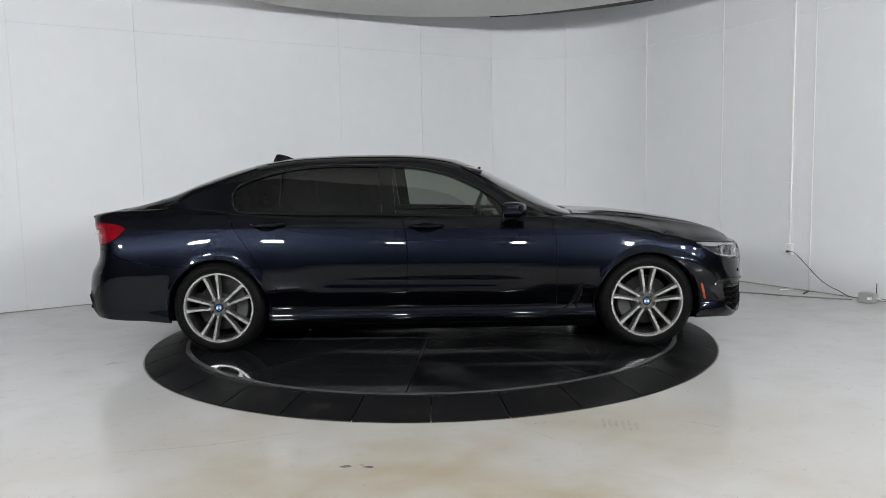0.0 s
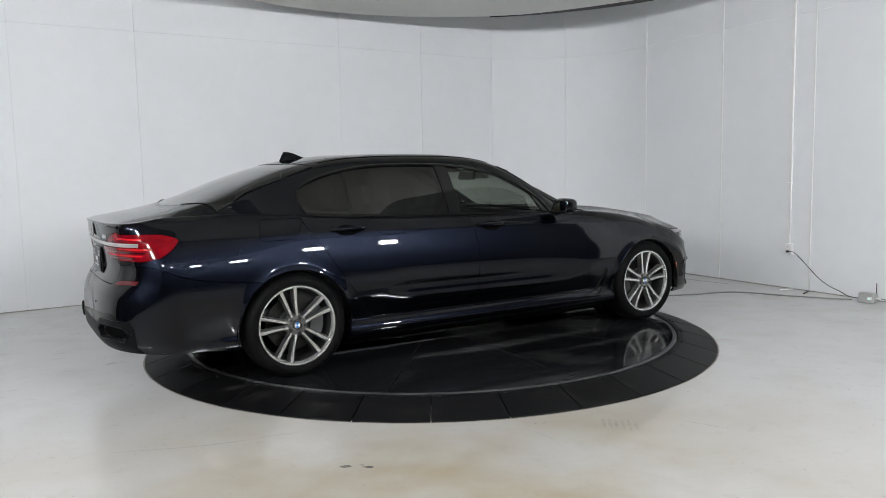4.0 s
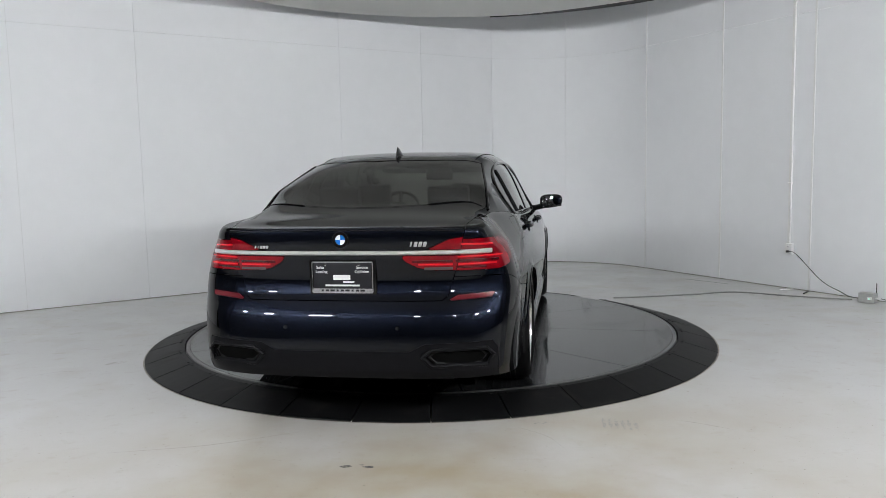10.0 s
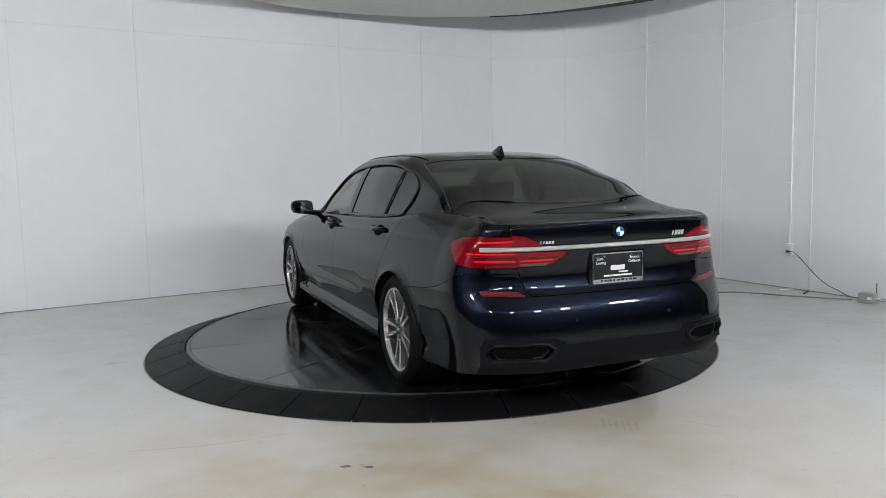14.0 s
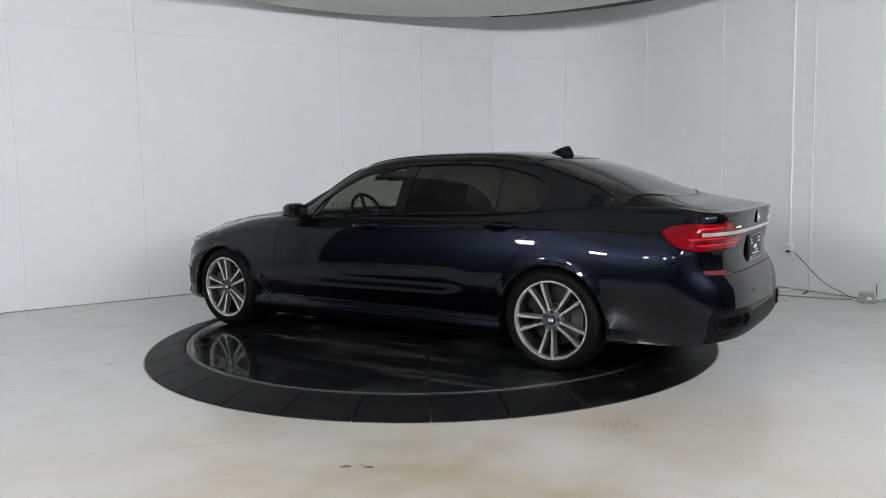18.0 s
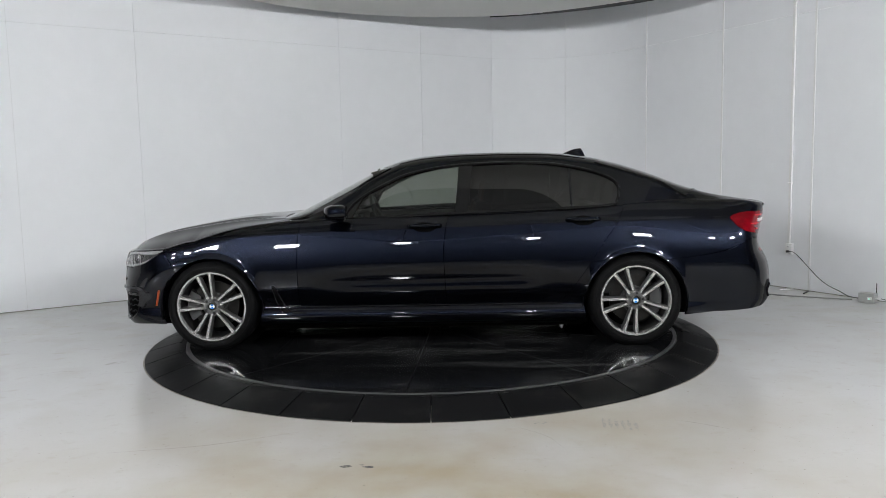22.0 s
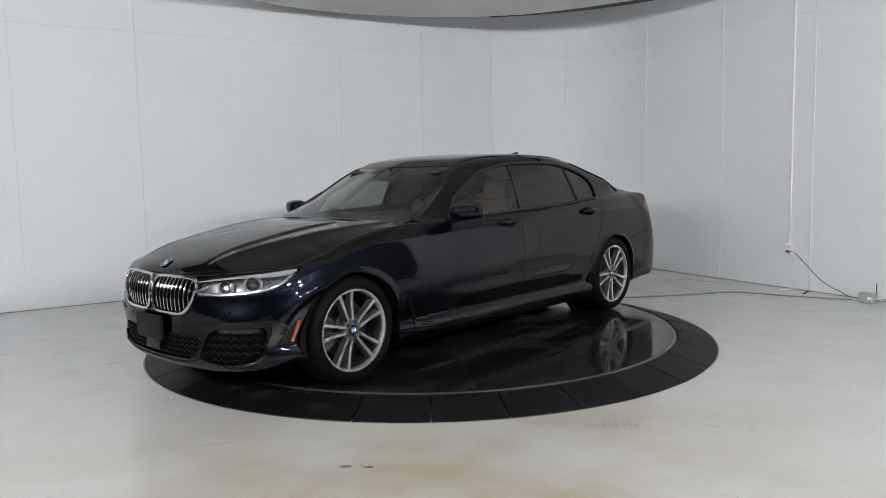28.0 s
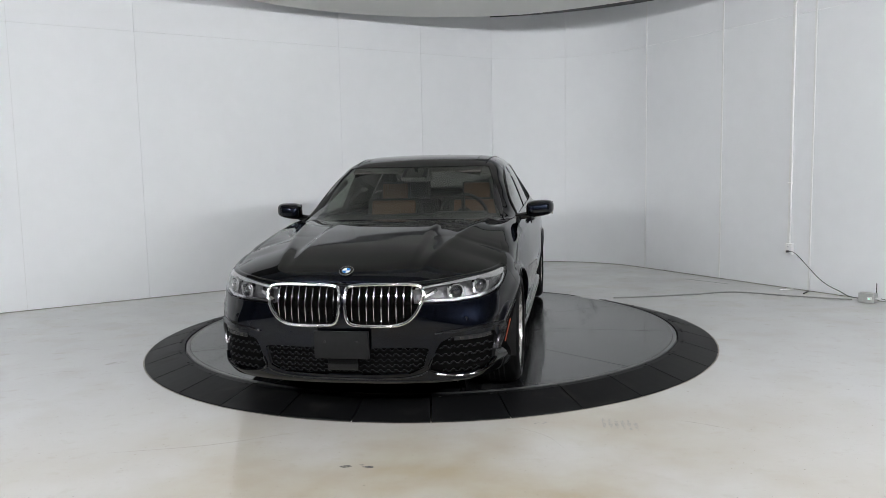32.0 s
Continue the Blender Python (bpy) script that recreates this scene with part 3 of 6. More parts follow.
# ---- cutting of surfaces into panels ----
class Sheet:
    """Points and faces of a surface that is cut by signed functions."""

    def __init__(self, pts, faces):
        self.p, self.f = pts, faces

    @staticmethod
    def grid(fn, us, vs):
        uu, vv = np.meshgrid(us, vs, indexing="ij")
        pts = fn(uu, vv).reshape(-1, 3)
        n, m = len(us), len(vs)
        i, j = np.meshgrid(np.arange(n - 1), np.arange(m - 1), indexing="ij")
        a = (i * m + j).ravel()
        return Sheet(pts, [tuple(r) for r in np.stack([a, a + m, a + m + 1, a + 1], 1).tolist()])

    def keep(self, g, lim=0.0):
        """What lies where g < lim."""
        val = g(self.p) - lim
        neg = val < 0
        pts, cache, out, extra = self.p, {}, [], []
        base = len(pts)
        for f in self.f:
            k = [neg[i] for i in f]
            if all(k):
                out.append(f)
            elif any(k):
                poly = []
                for a, b in zip(f, f[1:] + f[:1]):
                    if neg[a]:
                        poly.append(a)
                    if neg[a] != neg[b]:
                        key = (a, b) if a < b else (b, a)
                        if key not in cache:
                            t = val[key[0]] / (val[key[0]] - val[key[1]])
                            t = min(max(t, 1e-4), 1 - 1e-4)
                            cache[key] = base + len(extra)
                            extra.append(pts[key[0]] + (pts[key[1]] - pts[key[0]]) * t)
                        poly.append(cache[key])
                if len(poly) > 2:
                    out.append(tuple(poly))
        allp = np.vstack([pts, np.array(extra)]) if extra else pts
        return Sheet(allp, out).tidy()

    def tidy(self):
        used = sorted({i for f in self.f for i in f})
        new_i = {o: k for k, o in enumerate(used)}
        return Sheet(self.p[used] if used else np.zeros((0, 3)), [tuple(new_i[i] for i in f) for f in self.f])

    def split(self, g, gap=0.0018):
        """(inside, outside), with a joint between them."""
        return self.keep(g, -gap), self.keep(lambda p: -g(p), -gap)

    def normals(self):
        n = np.zeros_like(self.p)
        for f in self.f:
            a = self.p[f[0]]
            v = np.zeros(3)
            for i in range(1, len(f) - 1):
                v += np.cross(self.p[f[i]] - a, self.p[f[i + 1]] - a)
            for i in f:
                n[i] += v
        return n / (np.linalg.norm(n, axis=1, keepdims=True) + 1e-12)

    def moved(self, d):
        return Sheet(self.p + self.normals() * d, self.f)

    def mirrored(self):
        return Sheet(self.p * np.array([1, -1, 1]), [f[::-1] for f in self.f])

    def joined(self, other):
        n = len(self.p)
        return Sheet(np.vstack([self.p, other.p]), self.f + [tuple(i + n for i in f) for f in other.f])


def outward(sh):
    """Turns the faces so that they look away from the car's middle."""
    n = sh.normals()
    mid = np.array([0, 0, 0.6])
    w = ((sh.p - mid) / np.array([2.6, 0.9, 0.5]) * n).sum()
    return sh if w > 0 else Sheet(sh.p, [f[::-1] for f in sh.f])


def panel(name, sh, material, parent, label="", lip=0.014, weld=False):
    """A body panel as one mesh with a turned-in edge."""
    if not sh.f:
        return None
    if weld:
        sh = welded(sh)
    n = sh.normals()
    count = {}
    for f in sh.f:
        for a, b in zip(f, f[1:] + f[:1]):
            key = (a, b) if a < b else (b, a)
            count[key] = None if key in count else (a, b)
    border = [e for e in count.values() if e]
    pts, faces = sh.p.tolist(), list(sh.f)
    if lip:
        outer, inner = {}, {}
        for a, b in border:
            for i in (a, b):
                if i not in outer:
                    outer[i] = len(pts)
                    pts.append(sh.p[i].tolist())
                    inner[i] = len(pts)
                    pts.append((sh.p[i] - n[i] * lip).tolist())
            faces.append((outer[b], outer[a], inner[a], inner[b]))
    me = bpy.data.meshes.new(name)
    me.from_pydata(pts, [], faces)
    me.polygons.foreach_set("use_smooth", [True] * len(me.polygons))
    me.materials.append(M[material] if isinstance(material, str) else material)
    ob = new(name, me)
    ob.parent = parent
    if label:
        ob["label"] = label
    return ob


def welded(sh):
    key, idx, pts = {}, [], []
    for q in sh.p:
        k = tuple(np.round(q, 5))
        if k not in key:
            key[k] = len(pts)
            pts.append(q)
        idx.append(key[k])
    faces = []
    for f in sh.f:
        g = [idx[i] for i in f]
        g = [a for a, b in zip(g, g[1:] + g[:1]) if a != b]
        if len(set(g)) > 2:
            faces.append(tuple(g))
    return Sheet(np.array(pts), faces)


def poly_sdf(poly, ax=(0, 2)):
    """The signed distance (negative inside) to a polygon, in two of the coordinates; y counts without its sign."""
    P = np.array(poly, float)
    Q = np.roll(P, -1, axis=0)

    def g(p):
        a = np.stack([np.abs(p[:, ax[0]]) if ax[0] == 1 else p[:, ax[0]], np.abs(p[:, ax[1]]) if ax[1] == 1 else p[:, ax[1]]], 1)
        best, inside = np.full(len(a), 1e9), np.zeros(len(a), bool)
        for u, w in zip(P, Q):
            d = w - u
            t = np.clip(((a - u) @ d) / (d @ d), 0, 1)
            best = np.minimum(best, np.linalg.norm(a - u - t[:, None] * d, axis=1))
            cross = (u[1] > a[:, 1]) != (w[1] > a[:, 1])
            xi = u[0] + (a[:, 1] - u[1]) / np.where(w[1] == u[1], 1e-9, w[1] - u[1]) * d[0]
            inside ^= cross & (a[:, 0] < xi)
        return np.where(inside, -best, best)
    return g


def line_x(table):
    """g < 0 in front of (greater x than) a line x(z)."""
    f = pchip(table)
    return lambda p: f(p[:, 2]) - p[:, 0]


def both(*gs):
    return lambda p: np.max([g(p) for g in gs], axis=0)


def either(*gs):
    return lambda p: np.min([g(p) for g in gs], axis=0)


def ease(n, lo, hi):
    return np.linspace(lo, hi, n)


# ---- the car's materials ----
def glass_pane(name, tint, gloss_tint=(1, 1, 1), ior=1.5):
    """A thin tinted pane: what passes straight through takes the tint, the rest is mirrored by Fresnel."""
    m = bpy.data.materials.new(name)
    m.use_nodes = True
    nt = m.node_tree
    nt.nodes.remove(nt.nodes["Principled BSDF"])
    out = nt.nodes["Material Output"]
    tr, gl = nt.nodes.new("ShaderNodeBsdfTransparent"), nt.nodes.new("ShaderNodeBsdfGlossy")
    fr, mx = nt.nodes.new("ShaderNodeLayerWeight"), nt.nodes.new("ShaderNodeMixShader")
    pw, ml = nt.nodes.new("ShaderNodeMath"), nt.nodes.new("ShaderNodeMath")
    pw.operation, pw.inputs[1].default_value = "POWER", 5.0
    ml.operation, ml.inputs[2].default_value = "MULTIPLY_ADD", ((ior - 1) / (ior + 1)) ** 2 * 1.5
    ml.inputs[1].default_value = 0.94
    fr.inputs["Blend"].default_value = 0.5
    tr.inputs["Color"].default_value = rgba(tint)
    gl.inputs["Color"].default_value = rgba(gloss_tint)
    gl.inputs["Roughness"].default_value = 0.012
    nt.links.new(fr.outputs["Facing"], pw.inputs[0])
    nt.links.new(pw.outputs[0], ml.inputs[0])
    nt.links.new(ml.outputs[0], mx.inputs[0])
    nt.links.new(tr.outputs[0], mx.inputs[1])
    nt.links.new(gl.outputs[0], mx.inputs[2])
    nt.links.new(mx.outputs[0], out.inputs["Surface"])
    return m


M["glass_screen"] = glass_pane("windscreen_glass", (0.46, 0.50, 0.455))
M["glass_front"] = glass_pane("front_side_glass", (0.44, 0.47, 0.43))
M["glass_rear"] = glass_pane("privacy_glass", (0.035, 0.035, 0.033))
M["glass_back"] = glass_pane("rear_screen_glass", (0.17, 0.17, 0.155))
M["lens_clear"] = glass_pane("clear_lamp_lens", (0.93, 0.93, 0.93), ior=1.4)
M["lens_red"] = mat("red_lamp_lens", (0.15, 0.0012, 0.005), 0.15, coat=0.6, var=0.35, scale=14, spec=0.1)
M["lens_deep"] = mat("deep_red_lamp_band", (0.060, 0.001, 0.003), 0.12, coat=0.7)
M["lens_glow"] = mat("bright_red_lamp_band", (0.55, 0.006, 0.014), 0.2, coat=0.6)
M["lens_smoke"] = mat("smoky_lamp_band", (0.075, 0.050, 0.052), 0.15, coat=0.7)
M["orange"] = mat("orange_reflector", (0.34, 0.052, 0.008), 0.3, coat=0.4, bump=0.3, bump_scale=500)
M["red_reflector"] = mat("red_reflector", (0.10, 0.003, 0.008), 0.3, coat=0.15, bump=0.3, bump_scale=500)
M["tyre"] = mat("tyre_rubber", (0.0042, 0.0042, 0.0044), 0.55, var=0.25, scale=30, bump=0.2, bump_scale=300, spec=0.09)
M["wheel_face"] = mat("machined_alloy_face", (0.64, 0.635, 0.62), 0.27, metal=0.8, var=0.05, scale=20)
M["wheel_dark"] = mat("grey_alloy_paint", (0.13, 0.13, 0.128), 0.34, metal=0.5, var=0.06, scale=20)
M["barrel"] = mat("wheel_barrel", (0.040, 0.040, 0.040), 0.40, metal=0.6, var=0.15, scale=10)
M["brake"] = mat("brake_iron", (0.035, 0.034, 0.032), 0.34, metal=0.8, var=0.15, scale=30)
M["caliper"] = mat("grey_caliper", (0.075, 0.075, 0.075), 0.45, metal=0.5, var=0.1)
M["tan"] = mat("tan_leather", (0.17, 0.074, 0.030), 0.45, var=0.1, scale=14, bump=0.25, bump_scale=220)
M["cabin_black"] = mat("black_cabin_trim", (0.012, 0.012, 0.012), 0.55, var=0.15, scale=12)
M["lining"] = mat("dark_roof_lining", (0.045, 0.042, 0.038), 0.9, var=0.05, scale=30)
M["blue"] = mat("blue_enamel", (0.01, 0.13, 0.45), 0.15, coat=0.8)
M["white_enamel"] = mat("white_enamel", (0.75, 0.75, 0.75), 0.15, coat=0.8)
M["letter"] = mat("white_print", (0.72, 0.72, 0.72), 0.5)
M["plate_black"] = mat("black_plate_card", (0.014, 0.014, 0.017), 0.42, var=0.1, scale=20, spec=0.2)
M["silver_band"] = mat("silver_print_band", (0.30, 0.30, 0.30), 0.4, metal=0.4, var=0.35, scale=90)
M["reflector"] = mat("lamp_reflector", (0.45, 0.45, 0.46), 0.24, metal=1.0)
M["lamp_dark"] = mat("lamp_bezel", (0.05, 0.05, 0.052), 0.25, metal=0.4)
M["lamp_grey"] = mat("lamp_silver_bowl", (0.11, 0.11, 0.114), 0.30, metal=0.6, var=0.6, scale=22)
M["lens_ball"] = mat("projector_lens", (0.03, 0.033, 0.036), 0.03, coat=1.0, spec=1.0)
M["drl"] = mat("light_guide", (0.27, 0.27, 0.275), 0.28, coat=0.5)

car = tagged(empty("car"), "glossy black luxury sedan with silver double-spoke wheels on the turntable", "car")

# ---- body surfaces of one half; the other is its mirror image ----
C_COLS = np.concatenate([ease(120, 2.5, 1.75)[:-1], ease(300, 1.75, -2.2)[:-1], ease(120, -2.2, -2.75)])
V_ROWS = np.concatenate([ease(70, 0.0, 0.86)[:-1], 0.86 + 0.14 * np.sin(ease(18, 0, np.pi / 2))])
SIDE = outward(Sheet.grid(shell, C_COLS, V_ROWS))
CAB = outward(Sheet.grid(cabin, np.concatenate([ease(190, 1.22, -2.2)[:-1], ease(60, -2.2, -2.75)]), ease(72, 0, 1)))
HOOD = outward(Sheet.grid(bonnet, np.concatenate([ease(90, 2.5, 1.75)[:-1], ease(60, 1.75, 1.02)]), ease(64, 0, 1)))


def c_of(p):
    """The station along the nose's outline of points near it."""
    phi = np.arctan2((np.abs(p[:, 1]) / W_F) ** (N_F / 2), (np.maximum(p[:, 0] - X_F, 1e-6) / L_F) ** (N_F / 2))
    return np.where(p[:, 0] > X_F, X_F + 0.75 * (1 - phi * 2 / np.pi), p[:, 0])


def nose_sdf(poly):
    g = poly_sdf(poly)
    return lambda p: np.where(p[:, 0] > 1.5, g(np.stack([c_of(p), p[:, 1], p[:, 2]], 1)), 1.0)


def on_nose(y, z, out=0.0):
    """A point of the nose at y, z, moved out by some metres."""
    return on_end(y, z, out, 2.5, 1.75, 1)


def on_tail(y, z, out=0.0):
    return on_end(y, z, out, -2.75, -2.2, -1)


def on_end(y, z, out, c0, c1, sign):
    cs = np.linspace(c0, c1, 160)
    v = np.clip((z - low_z(cs)) / (top_z(cs) - low_z(cs)), 0, 1)
    p = shell(cs, v)
    k = np.interp(abs(y), p[:, 1], np.arange(160))
    x = np.interp(k, np.arange(160), p[:, 0])
    i = int(min(k, 158))
    t = p[i + 1] - p[i]
    n = np.array([t[1], -t[0], 0]) * sign * (1 if t[1] > 0 else -1)
    n = n / (np.linalg.norm(n) + 1e-9)
    s = 1 if y >= 0 else -1
    return Vector((x + n[0] * out, y + s * abs(n[1]) * out, z))


def on_flank(x, z, out=0.0, side=1):
    v = np.clip((z - low_z(x)) / (top_z(x) - low_z(x)), 0, 1)
    p = shell(np.array([x]), np.array([v]))[0]
    return Vector((x, side * (p[1] + out), z))


AXLE, WHEEL_R, ARCH_R = 1.605, 0.350, 0.386
arch = either(lambda p: np.hypot(p[:, 0] - AXLE, p[:, 2] - 0.335) - ARCH_R, lambda p: np.hypot(p[:, 0] + AXLE, p[:, 2] - 0.335) - ARCH_R)
front_only, rear_only = (lambda p: 1.9 - p[:, 0]), (lambda p: p[:, 0] + 2.25)



def rounded(poly, times=3):
    """Cuts the corners of an outline again and again."""
    for _ in range(times):
        poly = [(a[0] + (b[0] - a[0]) * k, a[1] + (b[1] - a[1]) * k) for a, b in zip(poly, poly[1:] + poly[:1]) for k in (0.25, 0.75)]
    return poly


KIDNEY = rounded([(.040, .736), (.20, .739), (.385, .739), (.440, .720), (.437, .655), (.392, .565), (.32, .520), (.20, .518), (.060, .519), (.024, .550), (.016, .63), (.016, .71)])
INTAKE = [(0, .395), (.40, .398), (.466, .390), (.436, .288), (.36, .252), (0, .243), (-.05, .243), (-.05, .395)]
SIDE_INTAKE = [(.505, .385), (.528, .422), (.59, .450), (.80, .456), (.812, .42), (.800, .30), (.762, .256), (.66, .238), (.54, .246), (.470, .276), (.474, .305)]
HEADLIGHT = [(2.337, .633), (2.337, .722), (2.25, .742), (2.15, .757), (2.0, .771), (1.90, .783), (1.853, .785), (1.875, .757), (1.915, .722), (1.98, .672), (2.08, .644), (2.2, .635)]
MARKER = [(2.003, .480), (2.022, .480), (2.058, .352), (2.041, .352)]
LID = [(-.1, .682), (.520, .682), (.550, .704), (.588, .83), (.614, .92), (.630, 1.0), (.642, 1.05), (.642, 1.2), (-.1, 1.2)]
TAIL_OUT = [(-3.0, .996), (-2.56, .998), (-2.45, .996), (-2.40, .990), (-2.345, .974), (-2.315, .958), (-2.322, .940), (-2.365, .892), (-2.43, .852), (-2.52, .832), (-3.0, .832)]
TAIL_UP = [(.30, .944), (.455, .950), (.56, .998), (.70, 1.02), (.70, .944)]
TAIL_LOW = [(.315, .905), (.335, .882), (.40, .848), (.48, .836), (.70, .832), (.70, .914), (.32, .914)]
REFLECTOR = [(.548, .681), (.60, .708), (.785, .717), (.770, .690)]
EXHAUST = [(.425, .403), (.475, .438), (.745, .438), (.778, .40), (.748, .350), (.475, .352)]
VALANCE = [(-.1, .428), (.36, .428), (.44, .468), (.775, .474), (.800, .43), (.800, .2), (-.1, .2)]
VENT = [(1.108, .490), (1.132, .486), (1.060, .300), (.93, .288), (.885, .292), (1.0, .315), (1.035, .345)]
FUEL = [(-1.822, .935), (-1.80, 1.045), (-1.78, 1.053), (-1.53, 1.050), (-1.515, 1.03), (-1.572, .935), (-1.59, .917), (-1.80, .917)]
SEAM_BUMPER = line_x([(0.15, 1.86), (0.60, 1.86), (0.68, 1.90), (0.78, 1.965), (0.95, 1.97)])
SEAM_FENDER = line_x([(0.2, .93), (0.45, .935), (0.80, .932), (0.95, .915), (1.0, .88)])
SEAM_DOORS = line_x([(0.3, -.197), (0.5, -.178), (0.737, -.17), (0.93, -.19), (1.03, -.22)])
SEAM_QUARTER = line_x([(0.3, -1.03), (0.354, -1.055), (0.45, -1.13), (0.60, -1.235), (0.80, -1.368), (0.965, -1.485), (1.06, -1.53)])
sill_top = lambda p: p[:, 2] - 0.338
tail_seam_f = pchip([(-2.8, .80), (-2.5, .80), (-2.42, .775), (-2.3, .725), (-2.1, .685), (-1.8, .655)])
tail_seam = lambda p: p[:, 2] - tail_seam_f(p[:, 0])

rest = SIDE.keep(lambda p: -arch(p))
bumper, rest = rest.split(SEAM_BUMPER)
sill, rest = rest.split(both(sill_top, lambda p: np.abs(p[:, 0]) - 1.5))
wing, rest = rest.split(SEAM_FENDER)
door_a, rest = rest.split(SEAM_DOORS)
door_b, rest = rest.split(SEAM_QUARTER)
lid_face, rest = rest.split(both(poly_sdf(LID, (1, 2)), rear_only))
rear_bumper, quarter = rest.split(tail_seam)
lamp_hole, bumper = bumper.split(nose_sdf(HEADLIGHT))
for g in (both(poly_sdf(KIDNEY, (1, 2)), front_only), both(poly_sdf(INTAKE, (1, 2)), front_only), both(poly_sdf(SIDE_INTAKE, (1, 2)), front_only)):
    bumper = bumper.keep(lambda p: -g(p))
marker, bumper = bumper.split(poly_sdf(MARKER), 0.001)
tail_a, quarter = quarter.split(both(poly_sdf(TAIL_OUT), rear_only))
tail_up, lid_face = lid_face.split(both(poly_sdf(TAIL_UP, (1, 2)), rear_only))
tail_low, lid_face = lid_face.split(both(poly_sdf(TAIL_LOW, (1, 2)), rear_only))
reflex, rear_bumper = rear_bumper.split(both(poly_sdf(REFLECTOR, (1, 2)), rear_only), 0.001)
rear_bumper = rear_bumper.keep(lambda p: -both(poly_sdf(EXHAUST, (1, 2)), rear_only)(p))
valance, rear_bumper = rear_bumper.split(both(poly_sdf(VALANCE, (1, 2)), lambda p: p[:, 0] + 2.45), 0.001)
vent, wing = wing.split(poly_sdf(VENT), 0.001)
vent_b, sill = sill.split(poly_sdf(VENT), 0.001)

# glasshouse
DLO = [(.60, .99), (.51, 1.110), (.362, 1.206), (.148, 1.307), (-.066, 1.360), (-.30, 1.387), (-.60, 1.398), (-.913, 1.392), (-1.125, 1.366),
       (-1.30, 1.326), (-1.43, 1.278), (-1.500, 1.225), (-1.510, 1.16), (-1.485, 1.10), (-1.44, 1.066), (-1.151, 1.05), (-.364, 1.028)]
dlo = both(poly_sdf(DLO), lambda p: 0.4 - np.abs(p[:, 1]))
screen = lambda p: np.max([np.abs(p[:, 1]) - np.minimum(0.578 + (p[:, 0] - 0.25) * 0.255, rail_y(p[:, 0]) - 0.012), 0.345 - 0.33 * p[:, 1] ** 2 - p[:, 0], p[:, 0] - 1.215], axis=0)
backlight = lambda p: np.max([np.abs(p[:, 1]) - (0.585 - (p[:, 0] + 1.34) * 0.165), p[:, 0] + 1.462 - 0.33 * p[:, 1] ** 2, -2.245 + 0.44 * p[:, 1] ** 2 - p[:, 0]], axis=0)
boot_top = lambda p: np.maximum(p[:, 0] + 2.262 - 0.44 * p[:, 1] ** 2, np.abs(p[:, 1]) - np.interp(p[:, 0], [-2.75, -2.55, -2.1], [0.642, 0.642, 0.705]))
sunroof = lambda p: np.max([np.abs(p[:, 1]) - 0.46, p[:, 0] - 0.16 + 0.12 * p[:, 1] ** 2, -0.62 - p[:, 0]], axis=0)
win, top = CAB.split(dlo, 0.002)
pane_ws, top = top.split(screen, 0.002)
pane_bl, top = top.split(backlight, 0.002)
boot, top = top.split(boot_top)
pane_sr, top = top.split(sunroof)


def two(sh):
    return ((sh, -1 if sh.p[:, 1].mean() < 0 else 1), (sh.mirrored(), 1 if sh.p[:, 1].mean() < 0 else -1))


def whole(sh):
    return welded(sh.joined(sh.mirrored()))


def shell_part(name, sh, material, parent, label="", lip=0.014):
    made = []
    for s, side in two(sh):
        ob = panel(name, s, material, parent, label, lip)
        if ob:
            ob["side"] = side
            made.append(ob)
    return made


# dark shell behind the joints and inside the arches
body = panel("inner_shell", whole(SIDE.keep(lambda p: -arch(p), -0.012).keep(lambda p: -nose_sdf(HEADLIGHT)(p)).moved(-0.020)), "gap", car, lip=0)
panel("bonnet_liner", whole(HOOD.moved(-0.022)), "gap", car, lip=0)
panel("front_bumper", whole(bumper), "paint", car)
bonnet_ob = panel("bonnet", whole(HOOD), "paint", car, lip=0.02)
panel("rear_bumper", whole(rear_bumper), "paint", car)
panel("diffuser", whole(valance), "satin_grey", car, "dark grey lower bumper insert")
boot_ob = panel("boot_lid", welded(whole(boot).joined(whole(lid_face))), "paint", car)
panel("roof", whole(top), "paint", car)
panel("sunroof", whole(pane_sr), "gloss_black", car, "dark glass sunroof panel")
ws = panel("windscreen", whole(pane_ws), "glass_screen", car, "lightly tinted windscreen", lip=0.004)
bl = panel("rear_window", whole(pane_bl), "glass_back", car, "dark tinted rear window", lip=0.004)
shell_part("wing", wing, "paint", car)
doors_a = shell_part("front_door", door_a, "paint", car)
doors_b = shell_part("rear_door", door_b, "paint", car)
shell_part("side_sill", sill, "paint", car)
shell_part("vent_trim", vent, "gloss_black", car, "gloss black air vent trim")
shell_part("vent_trim", vent_b, "gloss_black", car, "gloss black air vent trim")
for s, side in two(quarter):
    if side < 0:
        flap, s = s.split(poly_sdf(FUEL), 0.0012)
        panel("fuel_flap", flap, "paint", car)
    panel("rear_quarter", s, "paint", car)
shell_part("side_marker", marker.moved(0.002), "orange", car, "orange side marker", lip=0.006)
shell_part("bumper_reflector", reflex.moved(0.001), "red_reflector", car, "red bumper reflector", lip=0.008)

